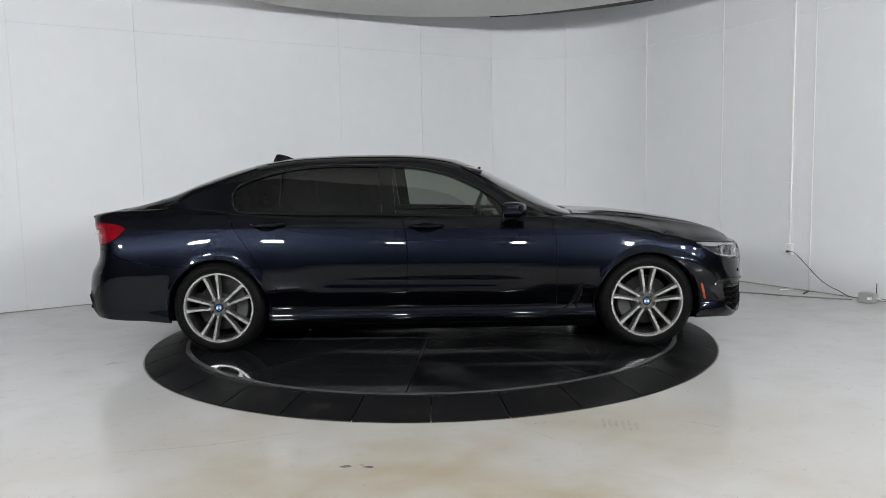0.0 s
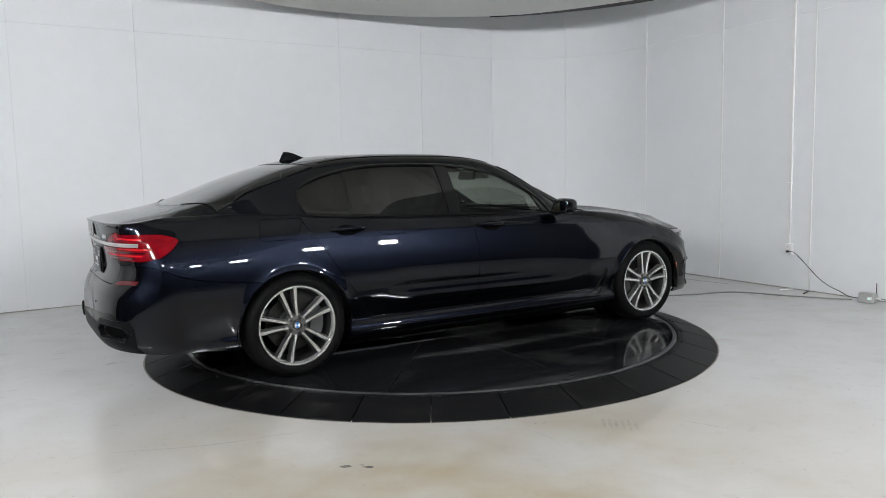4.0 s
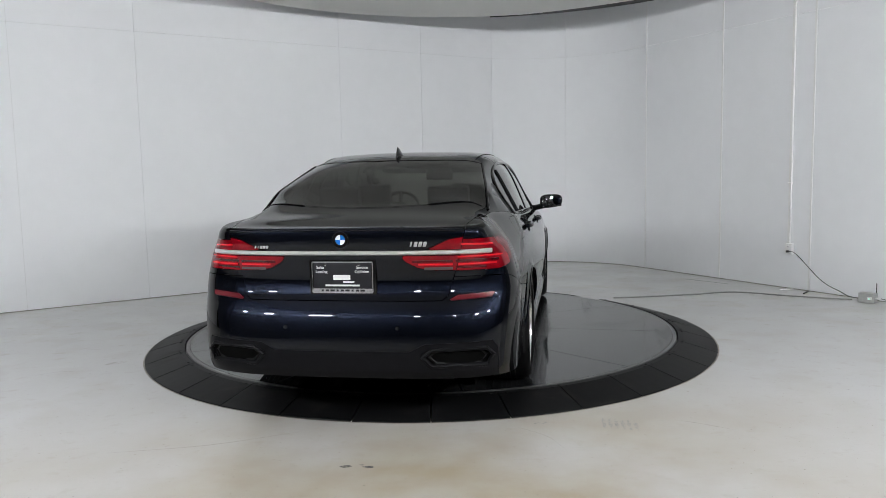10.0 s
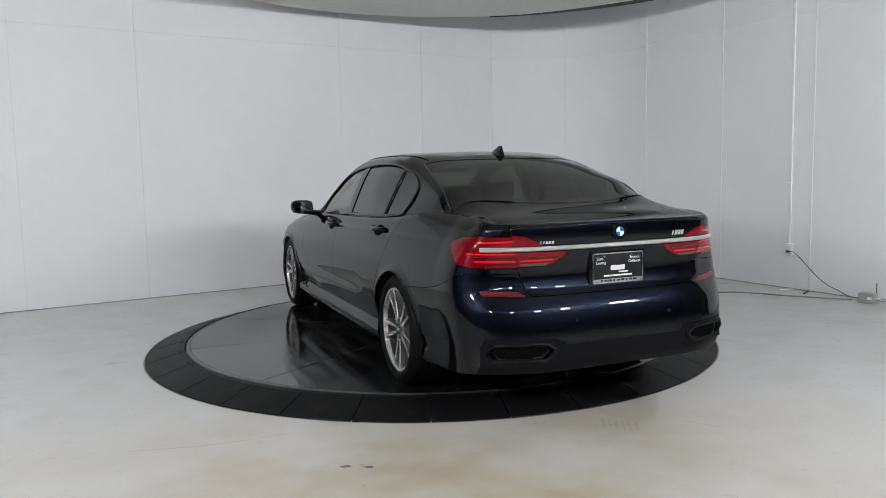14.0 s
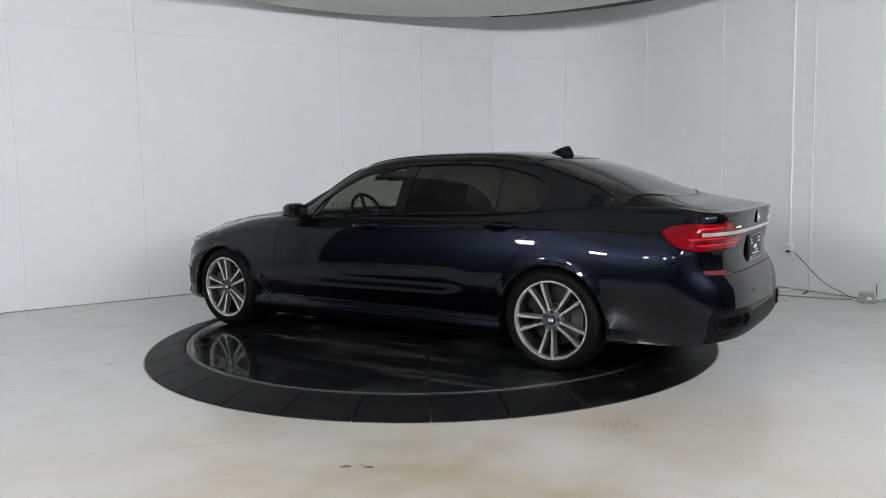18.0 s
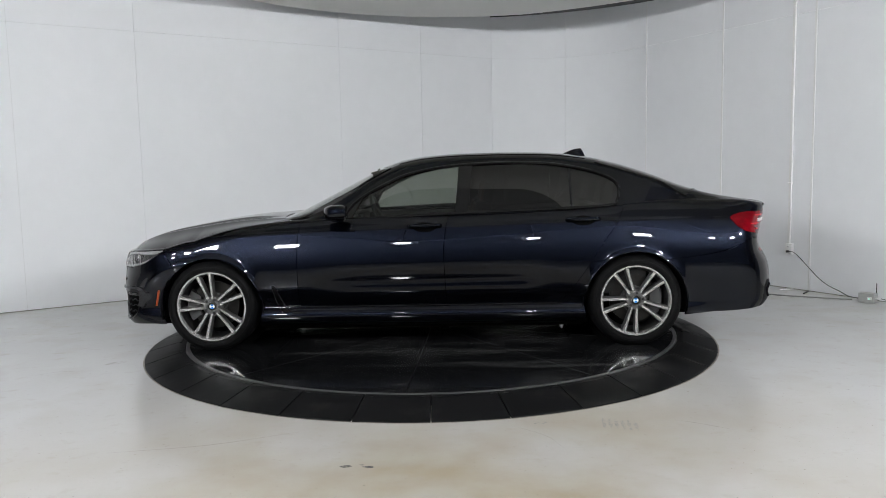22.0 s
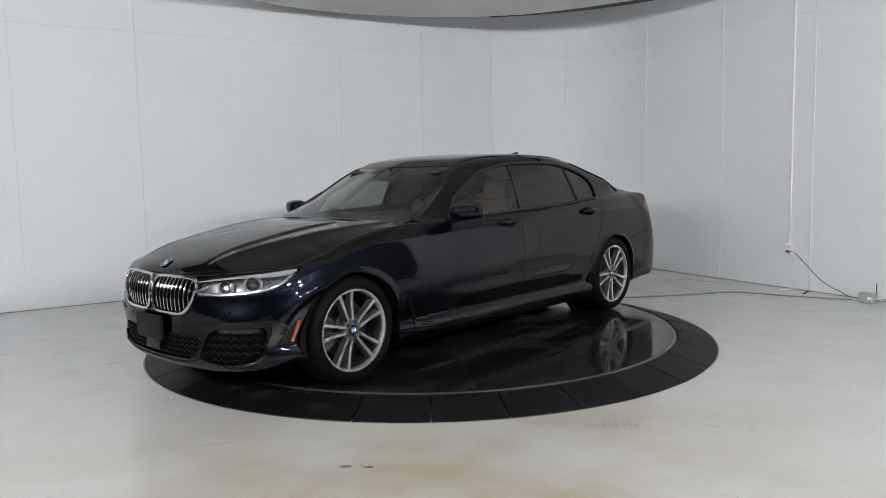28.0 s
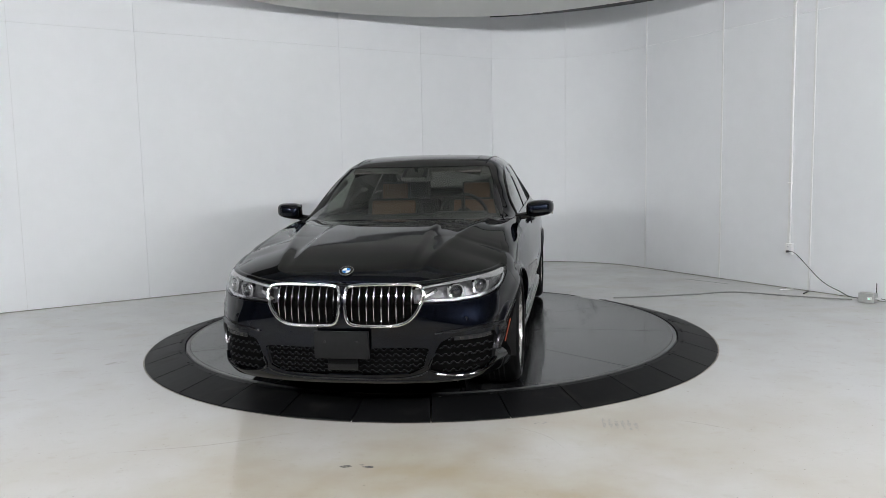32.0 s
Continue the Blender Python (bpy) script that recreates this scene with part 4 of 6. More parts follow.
# side windows: front pane, black pillar cover, rear pane, small rear pane
fr, rw = win.split(lambda p: -0.292 - p[:, 0] + (1.38 - p[:, 2]) * 0.10, 0.001)
sail, fr = fr.split(lambda p: 0.47 + (1.10 - p[:, 2]) * 0.55 - p[:, 0], 0.002)
pil, rw = rw.split(lambda p: -0.398 - p[:, 0] + (1.38 - p[:, 2]) * 0.11, 0.001)
rear_pane, small = rw.split(lambda p: -1.140 - p[:, 0], 0.009)
shell_part("front_side_window", fr.moved(-0.006), "glass_front", car, "tinted side window", lip=0.004)
shell_part("mirror_sail", sail, "gloss_black", car)
shell_part("pillar_cover", pil, "gloss_black", car, "gloss black pillar cover")
shell_part("rear_side_window", rear_pane.moved(-0.006), "glass_rear", car, "very dark privacy glass", lip=0.004)
shell_part("quarter_window", small.moved(-0.006), "glass_rear", car, "very dark privacy glass", lip=0.004)


def cab_y(x, z):
    ts = np.linspace(0, 1, 90)
    p = cabin(np.full(90, x), ts)
    return float(np.interp(z, p[:, 2], p[:, 1]))


for side in (-1, 1):
    for cx in (AXLE, -AXLE):
        edge_pts = [(cx + 0.388 * math.cos(a), 0.335 + 0.388 * math.sin(a)) for a in np.linspace(radians(-2), radians(182), 40)]
        part("arch_lip", tube([on_flank(x, z, 0.0, side) for x, z in edge_pts], 0.0055, 8), "paint", car)
    # window surround
    ring = [(x, side * (cab_y(x, z) + 0.002), z) for x, z in DLO]
    dense = smooth_path(ring + ring[:1], 6)
    bm = bmesh.new()
    add_tube(bm, dense, 0.010, 8)
    part("window_trim", bm, "gloss_black", car, "gloss black window surround")
    # belt strip and lower door strip
    belt = [(x, side * (cab_y(x, z) + 0.004), z) for x, z in ((.62, .985), (.3, .997), (-.2, 1.018), (-.7, 1.032), (-1.15, 1.044), (-1.43, 1.060))]
    part("belt_strip", tube(smooth_path(belt, 6), 0.007, 8), "gloss_black", car)
    low = [on_flank(x, 0.336, 0.004, side) for x in np.linspace(0.93, -1.05, 16)]
    part("door_strip", tube(low, 0.006, 8), "gloss_black", car, "gloss black lower door strip")
    vent_ring = [on_flank(x, z, 0.003, side) for x, z in VENT]
    part("vent_rim", tube(smooth_path(vent_ring + vent_ring[:1], 4), 0.0045, 8), "gloss_black", car, "gloss black vent rim")
    blade = [on_flank(x, z, 0.004, side) for x, z in ((1.092, .452), (1.07, .40), (1.05, .35), (1.02, .322), (.97, .306))]
    part("vent_blade", tube(smooth_path(blade, 5), 0.0035, 8), "satin_grey", car)
    # divider in the rear window
    div = [(-1.140, side * (cab_y(-1.14, z) + 0.001), z) for z in np.linspace(1.052, 1.345, 8)]
    part("window_divider", tube(div, 0.006, 8), "black_plastic", car)


def roof_point(x, y, out=0.003):
    """A point of the roof or a screen at x, y."""
    ts = np.linspace(0, 1, 120)
    p = cabin(np.full(120, x), ts)
    k = np.argsort(p[:, 1])
    return Vector((x, y, float(np.interp(abs(y), p[k, 1], p[k, 2])) + out))


for side in (-1, 1):
    for nm, xs, fy in (("windscreen_seal", np.linspace(0.24, 1.0, 16), lambda x: min(0.578 + (x - 0.25) * 0.255, float(rail_y(x)) - 0.012)),
                       ("rear_window_seal", np.linspace(-1.345, -2.03, 16), lambda x: 0.585 - (x + 1.34) * 0.165)):
        part(nm, tube([roof_point(x, side * fy(x)) for x in xs], 0.0065, 8), "gloss_black", car)
    part("roof_joint", tube([roof_point(x, side * (0.535 + 0.02 * math.sin((x + 1.3) * 1.9)), 0.001) for x in np.linspace(0.17, -1.28, 20)], 0.0035, 6), "gap", car, "dark roof joint")
for nm, fx, w in (("windscreen_seal", lambda y: 0.345 - 0.33 * y * y, 0.57), ("rear_window_seal", lambda y: -1.462 + 0.33 * y * y, 0.59), ("rear_window_seal", lambda y: -2.252 + 0.44 * y * y, 0.66)):
    part(nm, tube([roof_point(fx(y), y, 0.0) for y in np.linspace(-w, w, 25)], 0.0030, 8), "gloss_black", car)


# ---- grille, lamps and front details ----
def ring_on(fn, poly, w, out, per=5, side=1):
    pts = [fn(side * y, z, out) for y, z in poly]
    return smooth_path(pts + pts[:1], per)


def fan_plate(fn, poly, out, side):
    """A sheet filling an outline that lies on the nose or tail."""
    bm = bmesh.new()
    ps = [bm.verts.new(fn(side * y, z, out)) for y, z in poly]
    cy = sum(q[0] for q in poly) / len(poly)
    cz = sum(q[1] for q in poly) / len(poly)
    mid = bm.verts.new(fn(side * cy, cz, out))
    for a, b in zip(ps, ps[1:] + ps[:1]):
        bm.faces.new((a, b, mid))
    bmesh.ops.recalc_face_normals(bm, faces=bm.faces)
    return bm


def prism_on(fn, poly, o0, o1, side):
    """The walls of a recess between two depths."""
    bm = bmesh.new()
    a = [bm.verts.new(fn(side * y, z, o0)) for y, z in poly]
    b = [bm.verts.new(fn(side * y, z, o1)) for y, z in poly]
    for i in range(len(poly)):
        j = (i + 1) % len(poly)
        bm.faces.new((a[i], a[j], b[j], b[i]))
    bmesh.ops.recalc_face_normals(bm, faces=bm.faces)
    return bm


def span_at(poly, y):
    """The lowest and highest z of an outline at y."""
    zs = []
    for (a, b), (c, d) in zip(poly, poly[1:] + poly[:1]):
        if (a - y) * (c - y) < 0:
            zs.append(b + (d - b) * (y - a) / (c - a))
    return (min(zs), max(zs)) if len(zs) > 1 else None


def band(fn, pts, w, t, out, side, n=None):
    """A flat bevelled band along (y, z) points on nose or tail: w high, t proud."""
    bm = bmesh.new()
    rows = []
    for y, z in pts:
        rows.append([bm.verts.new(fn(side * y, z + dz, out + o)) for dz, o in ((-w / 2, 0), (-w / 2 + t, t), (w / 2 - t, t), (w / 2, 0))])
    for a, b in zip(rows, rows[1:]):
        for k in range(3):
            bm.faces.new((a[k], a[k + 1], b[k + 1], b[k]))
    bm.faces.new(rows[0])
    bm.faces.new(rows[-1])
    bmesh.ops.recalc_face_normals(bm, faces=bm.faces)
    return bm


for side in (-1, 1):
    part("grille_backing", fan_plate(on_nose, KIDNEY, -0.045, side), "gap", car)
    grille = part("grille", prism_on(on_nose, KIDNEY, 0.004, -0.045, side), "black_plastic", car, "chrome-framed kidney grille half")
    part("grille_frame", tube(ring_on(on_nose, KIDNEY, 0, 0.005, 2, side), 0.0098, 10), "chrome", grille, "chrome grille frame")
    for k in range(9):
        y = 0.052 + 0.0405 * k
        zz = span_at(KIDNEY, y)
        lo, hi = zz[0] + 0.008, zz[1] - 0.008
        zs = np.linspace(lo, hi, 9)
        bow = [0.010 * math.sin(math.pi * (z - lo) / (hi - lo)) for z in zs]
        bm = bmesh.new()
        rows = []
        for z, o in zip(zs, bow):
            f = on_nose(side * y, z, -0.012 + o)
            rows.append([bm.verts.new(f + Vector((dx, side * dy, 0))) for dx, dy in ((-0.011, -0.0034), (0.0, -0.0030), (0.003, 0), (0.0, 0.0030), (-0.011, 0.0034))])
        for a, b in zip(rows, rows[1:]):
            for i in range(4):
                bm.faces.new((a[i], a[i + 1], b[i + 1], b[i]))
        bmesh.ops.recalc_face_normals(bm, faces=bm.faces)
        part("slat", bm, "chrome", grille)

    # lower intakes with a wavy mesh
    for poly, nm in ((INTAKE[:6], "centre_intake"), (SIDE_INTAKE, "side_intake")):
        if nm == "centre_intake" and side < 0:
            continue
        full = [(-y, z) for y, z in poly[1:5]][::-1] + poly[1:5] if nm == "centre_intake" else poly
        s = 1 if nm == "centre_intake" else side
        part("intake_backing", fan_plate(on_nose, full, -0.05, s), "gap", car)
        intake = part(nm, prism_on(on_nose, full, 0.0, -0.05, s), "black_plastic", car, "black honeycomb air intake")
        ys, zs = [q[0] for q in full], [q[1] for q in full]
        nrow = 5
        for r in range(nrow):
            z0 = min(zs) + (max(zs) - min(zs)) * (r + 0.5) / nrow
            run, runs = [], []
            for y in np.arange(min(ys), max(ys), 0.011):
                zz = span_at(full, y)
                w = z0 + 0.006 * (1 if int(round(y / 0.022)) % 2 else -1)
                if zz and zz[0] + 0.004 < w < zz[1] - 0.004:
                    run.append(on_nose(s * y, w, -0.018))
                elif run:
                    runs.append(run)
                    run = []
            for q in runs + [run]:
                if len(q) > 3:
                    part("mesh_bar", tube(q, 0.0042, 6), "satin_grey", intake)
    fog = [(y, 0.437) for y in np.linspace(0.60, 0.79, 7)]
    lamp = part("fog_lamp", band(on_nose, fog, 0.026, 0.004, -0.012, side), "lamp_dark", car, "slim fog lamp strip")
    for k in range(4):
        y = 0.63 + 0.045 * k
        part("led_lens", band(on_nose, [(y, 0.437), (y + 0.022, 0.437)], 0.014, 0.002, -0.006, side), "brake", lamp)
    outer_e = smooth_path([(.495, .474, 0), (.58, .490, 0), (.70, .499, 0), (.81, .502, 0), (.848, .494, 0), (.856, .468, 0), (.846, .41, 0), (.824, .345, 0)], 6)
    inner_e = smooth_path([(.497, .468, 0), (.58, .470, 0), (.70, .473, 0), (.79, .475, 0), (.812, .468, 0), (.818, .452, 0), (.813, .41, 0), (.796, .350, 0)], 6)
    bm = bmesh.new()
    rows = []
    for a, b in zip(outer_e, inner_e):
        rows.append([bm.verts.new(on_nose(side * q.x, q.y, o)) for q, o in ((a, -0.002), (a.lerp(b, 0.12), 0.010), (a.lerp(b, 0.8), 0.012), (b, -0.012))])
    for a, b in zip(rows, rows[1:]):
        for k in range(3):
            bm.faces.new((a[k], a[k + 1], b[k + 1], b[k]))
    bm.faces.new(rows[-1])
    bmesh.ops.recalc_face_normals(bm, faces=bm.faces)
    part("bumper_trim", bm, "gunmetal", car, "dark gunmetal bumper trim round the side intake")
    blade = [on_nose(side * y, z, 0.003) for y, z in ((.480, .330), (.464, .272), (.535, .241), (.66, .231), (.765, .250), (.805, .300))]
    part("intake_blade", tube(smooth_path(blade, 6), 0.005, 8), "gloss_black", car)
    # lower lip
    lip = [on_nose(side * y, z, 0.004) for y, z in ((0.0, .222), (.18, .222), (.33, .228), (.42, .246), (.455, .266))]
    part("lip", tube(smooth_path(lip, 6), 0.004, 8), "black_plastic", car)

    # headlight
    sh = lamp_hole if side == (1 if lamp_hole.p[:, 1].mean() > 0 else -1) else lamp_hole.mirrored()
    hl = panel("headlight", sh.moved(-0.040), "lamp_grey", car, "headlight with twin projector lenses and bright edging", lip=0)
    cover = panel("lens_cover", sh, "lens_clear", hl, "clear lens cover", lip=0.0)
    cover.visible_shadow = False

    def on_c(c, z, out=0.0):
        v = np.clip((z - low_z(c)) / (top_z(c) - low_z(c)), 0, 1)
        p = shell(np.array([c]), np.array([v]))[0]
        _, _, nx, ny = plan(np.array([c]))
        return Vector((p[0] + nx[0] * out, side * (p[1] + ny[0] * out), p[2]))

    def c_band(name, pts, w, out, material, label="", thick=0.012):
        bm = bmesh.new()
        rows = [[bm.verts.new(on_c(c, z + d, out + o)) for d, o in ((-ww / 2, -thick), (-ww / 2, 0), (ww / 2, 0), (ww / 2, -thick))] for (c, z), ww in zip(pts, w)]
        for a, b in zip(rows, rows[1:]):
            for i in range(3):
                bm.faces.new((a[i], a[i + 1], b[i + 1], b[i]))
        bm.faces.new(rows[0])
        bm.faces.new(rows[-1])
        bmesh.ops.recalc_face_normals(bm, faces=bm.faces)
        return part(name, bm, material, hl, label)
    brow = [(2.33, .712), (2.25, .729), (2.15, .744), (2.05, .753), (1.96, .757), (1.90, .764), (1.868, .776)]
    c_band("brow", brow, [.007, .009, .013, .018, .026, .024, .008], -0.010, "drl", "bright upper light strip")
    under = [(2.325, .648), (2.2, .648), (2.1, .656), (2.02, .672), (1.96, .694), (1.92, .724), (1.885, .757)]
    c_band("lower_strip", under, [.014] * 6 + [.008], -0.010, "reflector", "bright lower edging")
    c_band("inner_strip", [(2.322, .65), (2.30, .67), (2.27, .69)], [.010, .010, .012], -0.010, "drl")
    for c0, z0, r in ((2.185, .690, .031), (2.065, .708, .033)):
        ctr = on_c(c0, z0, -0.034)
        face = (on_c(c0, z0, 0.05) - ctr).normalized()
        m = Matrix.Translation(ctr) @ face.to_track_quat("Z", "Y").to_matrix().to_4x4()
        pr = part("projector", lathe([(r * 1.25, -0.02), (r * 1.25, 0.022), (r * 1.12, 0.026), (r * 1.0, 0.020), (r, 0.0)], 32, m), "reflector", hl, "bright projector ring")
        part("projector_lens", lathe([(r * 0.98, 0.002), (r * 0.8, 0.014), (r * 0.45, 0.022), (0, 0.025)], 32, m), "lens_ball", pr)
        cup = [m @ Vector((r * a, r * b, 0.018)) for a, b in ((-1.62, 0.7), (-1.5, -0.5), (-1.0, -1.12), (1.0, -1.12), (1.5, -0.5), (1.62, 0.7))]
        part("light_guide", tube(smooth_path(cup, 4), 0.0046, 6), "drl", pr)
        for d in (-1, 1):
            arc = [m @ Vector((d * (r * 1.42) * math.cos(t), r * 1.42 * math.sin(t) * 0.9, 0.014)) for t in np.linspace(-1.05, 0.75, 9)]
            part("light_guide", tube(arc, 0.0042, 6), "drl", pr)
    fins = [on_c(c, z, -0.045) for c, z in ((2.29, .672), (2.255, .70))]
    part("turn_signal", tube(fins, 0.012, 8), "reflector", hl)

# front plate holder and sensor block
holder = part("plate_holder", box((0.022, 0.306, 0.150), pose(2.508, 0, 0.420), 0.006), "black_plastic", car, "empty black front plate holder")
for y in (-0.09, 0.09):
    part("screw", lathe([(0, 0.0025), (0.006, 0.002), (0.007, 0)], 10, pose(2.523, y, 0.44, 0, 90)), "groove", holder)
part("radar_cover", box((0.03, 0.17, 0.075), pose(2.480, 0, 0.312, 0, -6), 0.006), "gloss_black", car)
for y in (-.66, .66, -.30, .30):
    q = on_nose(y, .545 if abs(y) > .5 else .47, 0.0005)
    part("parking_sensor", lathe([(0.011, 0), (0.0105, 0.0015), (0.0, 0.002)], 16, Matrix.Translation(q) @ pose(0, 0, 0, 0, 90) @ pose(0, 0, 0, 0, 0, 0)), "paint", car)


def roundel(m, r, parent):
    """The round badge: dark ring with a bright rim, quartered in blue and white."""
    base = part("badge", lathe([(r, 0), (r, 0.004), (r * 0.94, 0.006), (0, 0.0055)], 40, m), "gloss_black", parent, "round badge with blue and white quarters")
    part("badge_rim", lathe([(r * 1.0, 0.004), (r * 0.985, 0.0072), (r * 0.93, 0.0072), (r * 0.92, 0.004)], 40, m), "chrome", base)
    part("badge_inner_rim", lathe([(r * 0.62, 0.005), (r * 0.61, 0.0075), (r * 0.57, 0.0075), (r * 0.56, 0.005)], 40, m), "chrome", base)
    for k in range(4):
        bm = bmesh.new()
        c = bm.verts.new(m @ Vector((0, 0, 0.0074)))
        arc = [bm.verts.new(m @ Vector((r * 0.57 * math.cos(a), r * 0.57 * math.sin(a), 0.0066))) for a in np.linspace(k * math.pi / 2, (k + 1) * math.pi / 2, 9)]
        for a, b in zip(arc, arc[1:]):
            bm.faces.new((c, a, b))
        part("quarter", bm, "white_enamel" if k % 2 else "blue", base)
    return base


def facing(p, n, up=(0, 0, 1)):
    n = Vector(n).normalized()
    y = (Vector(up) - n * n.dot(Vector(up))).normalized()
    x = y.cross(n)
    return Matrix(((x.x, y.x, n.x, p[0]), (x.y, y.y, n.y, p[1]), (x.z, y.z, n.z, p[2]), (0, 0, 0, 1)))


roundel(facing((2.374, 0, 0.802), (0.50, 0, 0.866)), 0.041, car)
roundel(facing((on_tail(0.0, 1.0).x - 0.001, 0, 1.0), (-1, 0, 0.05)), 0.045, car)

# ---- tail lamps, light bar, plate ----
for side in (-1, 1):
    pick = lambda s: s if (s.p[:, 1].mean() > 0) == (side > 0) else s.mirrored()
    tl = panel("tail_lamp", pick(tail_a).moved(0.002), "lens_red", car, "glossy red tail lamp on the wing", lip=0.02)
    inner = panel("tail_lamp_inner", pick(tail_low).moved(0.002), "lens_red", car, "glossy red tail lamp on the boot lid", lip=0.02)
    panel("tail_lamp_tip", pick(tail_up).moved(0.002), "lens_red", inner, "", 0.02)
    part("light_band", band(on_tail, [(y, 0.884 - 0.004 * (0.58 - y)) for y in np.linspace(.37, .575, 9)], 0.012, 0.002, 0.0025, side), "lens_deep", inner)
    part("reverse_lamp", band(on_tail, [(y, 0.845) for y in np.linspace(.43, .575, 7)], 0.014, 0.002, 0.0025, side), "lens_smoke", inner, "smoky reversing lamp")
    part("light_band", band(on_tail, [(y, 0.884) for y in np.linspace(.59, .80, 11)], 0.014, 0.002, 0.0025, side), "lens_deep", tl)
    part("light_band", band(on_tail, [(y, 0.850) for y in np.linspace(.59, .74, 9)], 0.010, 0.002, 0.0025, side), "lens_deep", tl)
    part("glow_band", band(on_tail, [(y, 0.905) for y in np.linspace(.60, .815, 11)], 0.009, 0.002, 0.0025, side), "lens_glow", tl, "brighter red light band")
    part("glow_band", band(on_tail, [(y, 0.866) for y in np.linspace(.60, .79, 11)], 0.010, 0.002, 0.0025, side), "lens_glow", tl, "brighter red light band")
    part("glow_band", band(on_tail, [(y, 0.866 + 0.01 * (0.575 - y)) for y in np.linspace(.40, .575, 9)], 0.010, 0.002, 0.0025, side), "lens_glow", inner, "brighter red light band")
    part("glow_band", band(on_tail, [(y, 0.972 - 0.05 * (y - 0.62)) for y in np.linspace(.62, .77, 9)], 0.010, 0.002, 0.0025, side), "lens_glow", tl, "brighter red light band")
    # exhaust outlets
    part("exhaust_backing", fan_plate(on_tail, EXHAUST, -0.10, side), "gap", car)
    ex = part("exhaust_outlet", prism_on(on_tail, EXHAUST, 0.0, -0.10, side), "black_plastic", car, "gloss black exhaust outlet")
    part("exhaust_rim", tube(ring_on(on_tail, EXHAUST, 0, 0.004, 1, side), 0.012, 8), "satin_grey", ex)
    inner_ex = [(0.62 + (y - 0.62) * 0.84, 0.393 + (z - 0.393) * 0.72) for y, z in EXHAUST]
    part("exhaust_inner_rim", tube(ring_on(on_tail, inner_ex, 0, -0.020, 1, side), 0.007, 8), "black_plastic", ex)
    part("parking_sensor", lathe([(0.011, 0), (0.0105, 0.0015), (0, 0.002)], 16, facing(on_tail(side * 0.30, 0.55, 0.0005), (-1, 0, 0))), "paint", car)
bar = [(y, 0.930) for y in np.concatenate([np.linspace(-0.765, -0.6, 8)[:-1], np.linspace(-0.6, 0.6, 30)[:-1], np.linspace(0.6, 0.765, 8)])]
part("light_bar", band(on_tail, bar, 0.024, 0.005, 0.004, 1), "satin_chrome", car, "satin chrome strip across the boot lid")


plate_m = facing((on_tail(0, 0.88).x - 0.006, 0, 0.803), (-1, 0, 0))
plate = part("plate_recess", box((0.36, 0.185, 0.012), plate_m @ pose(0, 0, -0.008), 0.004), "gloss_black", car)
card = part("dealer_plate", box((0.312, 0.150, 0.003), plate_m @ pose(0, 0, 0.003), 0.001), "plate_black", car, "dark dealer plate in a silver-lettered frame")
frame_path = [(-.160, -.080), (.160, -.080), (.163, -.074), (.163, .074), (.160, .080), (-.160, .080), (-.163, .074), (-.163, -.074), (-.160, -.080)]
part("plate_frame", tube([plate_m @ Vector((x, y, 0.006)) for x, y in frame_path], 0.0032, 6), "silver_band", card, "thin bright plate frame")
part("frame_band", box((0.318, 0.018, 0.004), plate_m @ pose(0, -0.068, 0.006), 0.001), "silver_band", card)
for x in (-0.09, 0.09):
    part("plate_screw", lathe([(0, 0.003), (0.006, 0.002), (0.007, 0)], 10, plate_m @ pose(x, 0.066, 0.005)), "chrome", card)


def lettering(text, size, m, parent, material="letter", extrude=0.0006):
    cu = bpy.data.curves.new("lettering", "FONT")
    cu.body, cu.size, cu.extrude, cu.align_x, cu.align_y = text, size, extrude, "CENTER", "CENTER"
    tmp = bpy.data.objects.new("lettering", cu)
    scene.collection.objects.link(tmp)
    me = bpy.data.meshes.new_from_object(tmp.evaluated_get(bpy.context.evaluated_depsgraph_get()))
    bpy.data.objects.remove(tmp)
    me.transform(m)
    me.materials.clear()
    me.materials.append(M[material])
    ob = new("lettering", me)
    ob.parent = parent
    return ob


for text, x, z in (("Sales", -0.118, 0.052), ("Leasing", -0.112, 0.030), ("Service", 0.108, 0.052), ("Collision", 0.106, 0.030)):
    lettering(text, 0.022, plate_m @ pose(x, z, 0.0056), card)
# the dealer's name, as plain bars in its colours
for x, y, w, h in ((-0.003, 0.000, 0.092, 0.026), (0.034, -0.024, 0.060, 0.008), (0.0, -0.042, 0.185, 0.009)):
    part("print_bar", box((w, h, 0.001), plate_m @ pose(x, y, 0.0054)), "letter", card)
for k in range(9):
    part("print_bar", box((0.011 + 0.006 * (k % 3), 0.010, 0.001), plate_m @ pose(-0.108 + 0.027 * k, -0.068, 0.0085)), "plate_black", card)
# model badges, as plain bars in their colour
for y0, w, n, mt in ((-0.452, 0.021, 4, "satin_chrome"), (0.40, 0.017, 5, "satin_chrome")):
    for k in range(n):
        y = y0 + (k + 0.5) * w * (1.12 if y0 < 0 else -1.0) * (1 if y0 < 0 else -1)
        q = on_tail(y, 0.975 if y0 < 0 else 0.962, 0.002)
        hgt = 0.026 if y0 < 0 else 0.015
        sh = Matrix.Identity(4)
        sh[0][1] = 0.25
        part("model_badge", box((w * (0.86 if k < 3 else 0.4), hgt, 0.004), facing(q, (-1, 0, 0)) @ sh, 0.002, 1), mt, boot_ob if boot_ob else car)

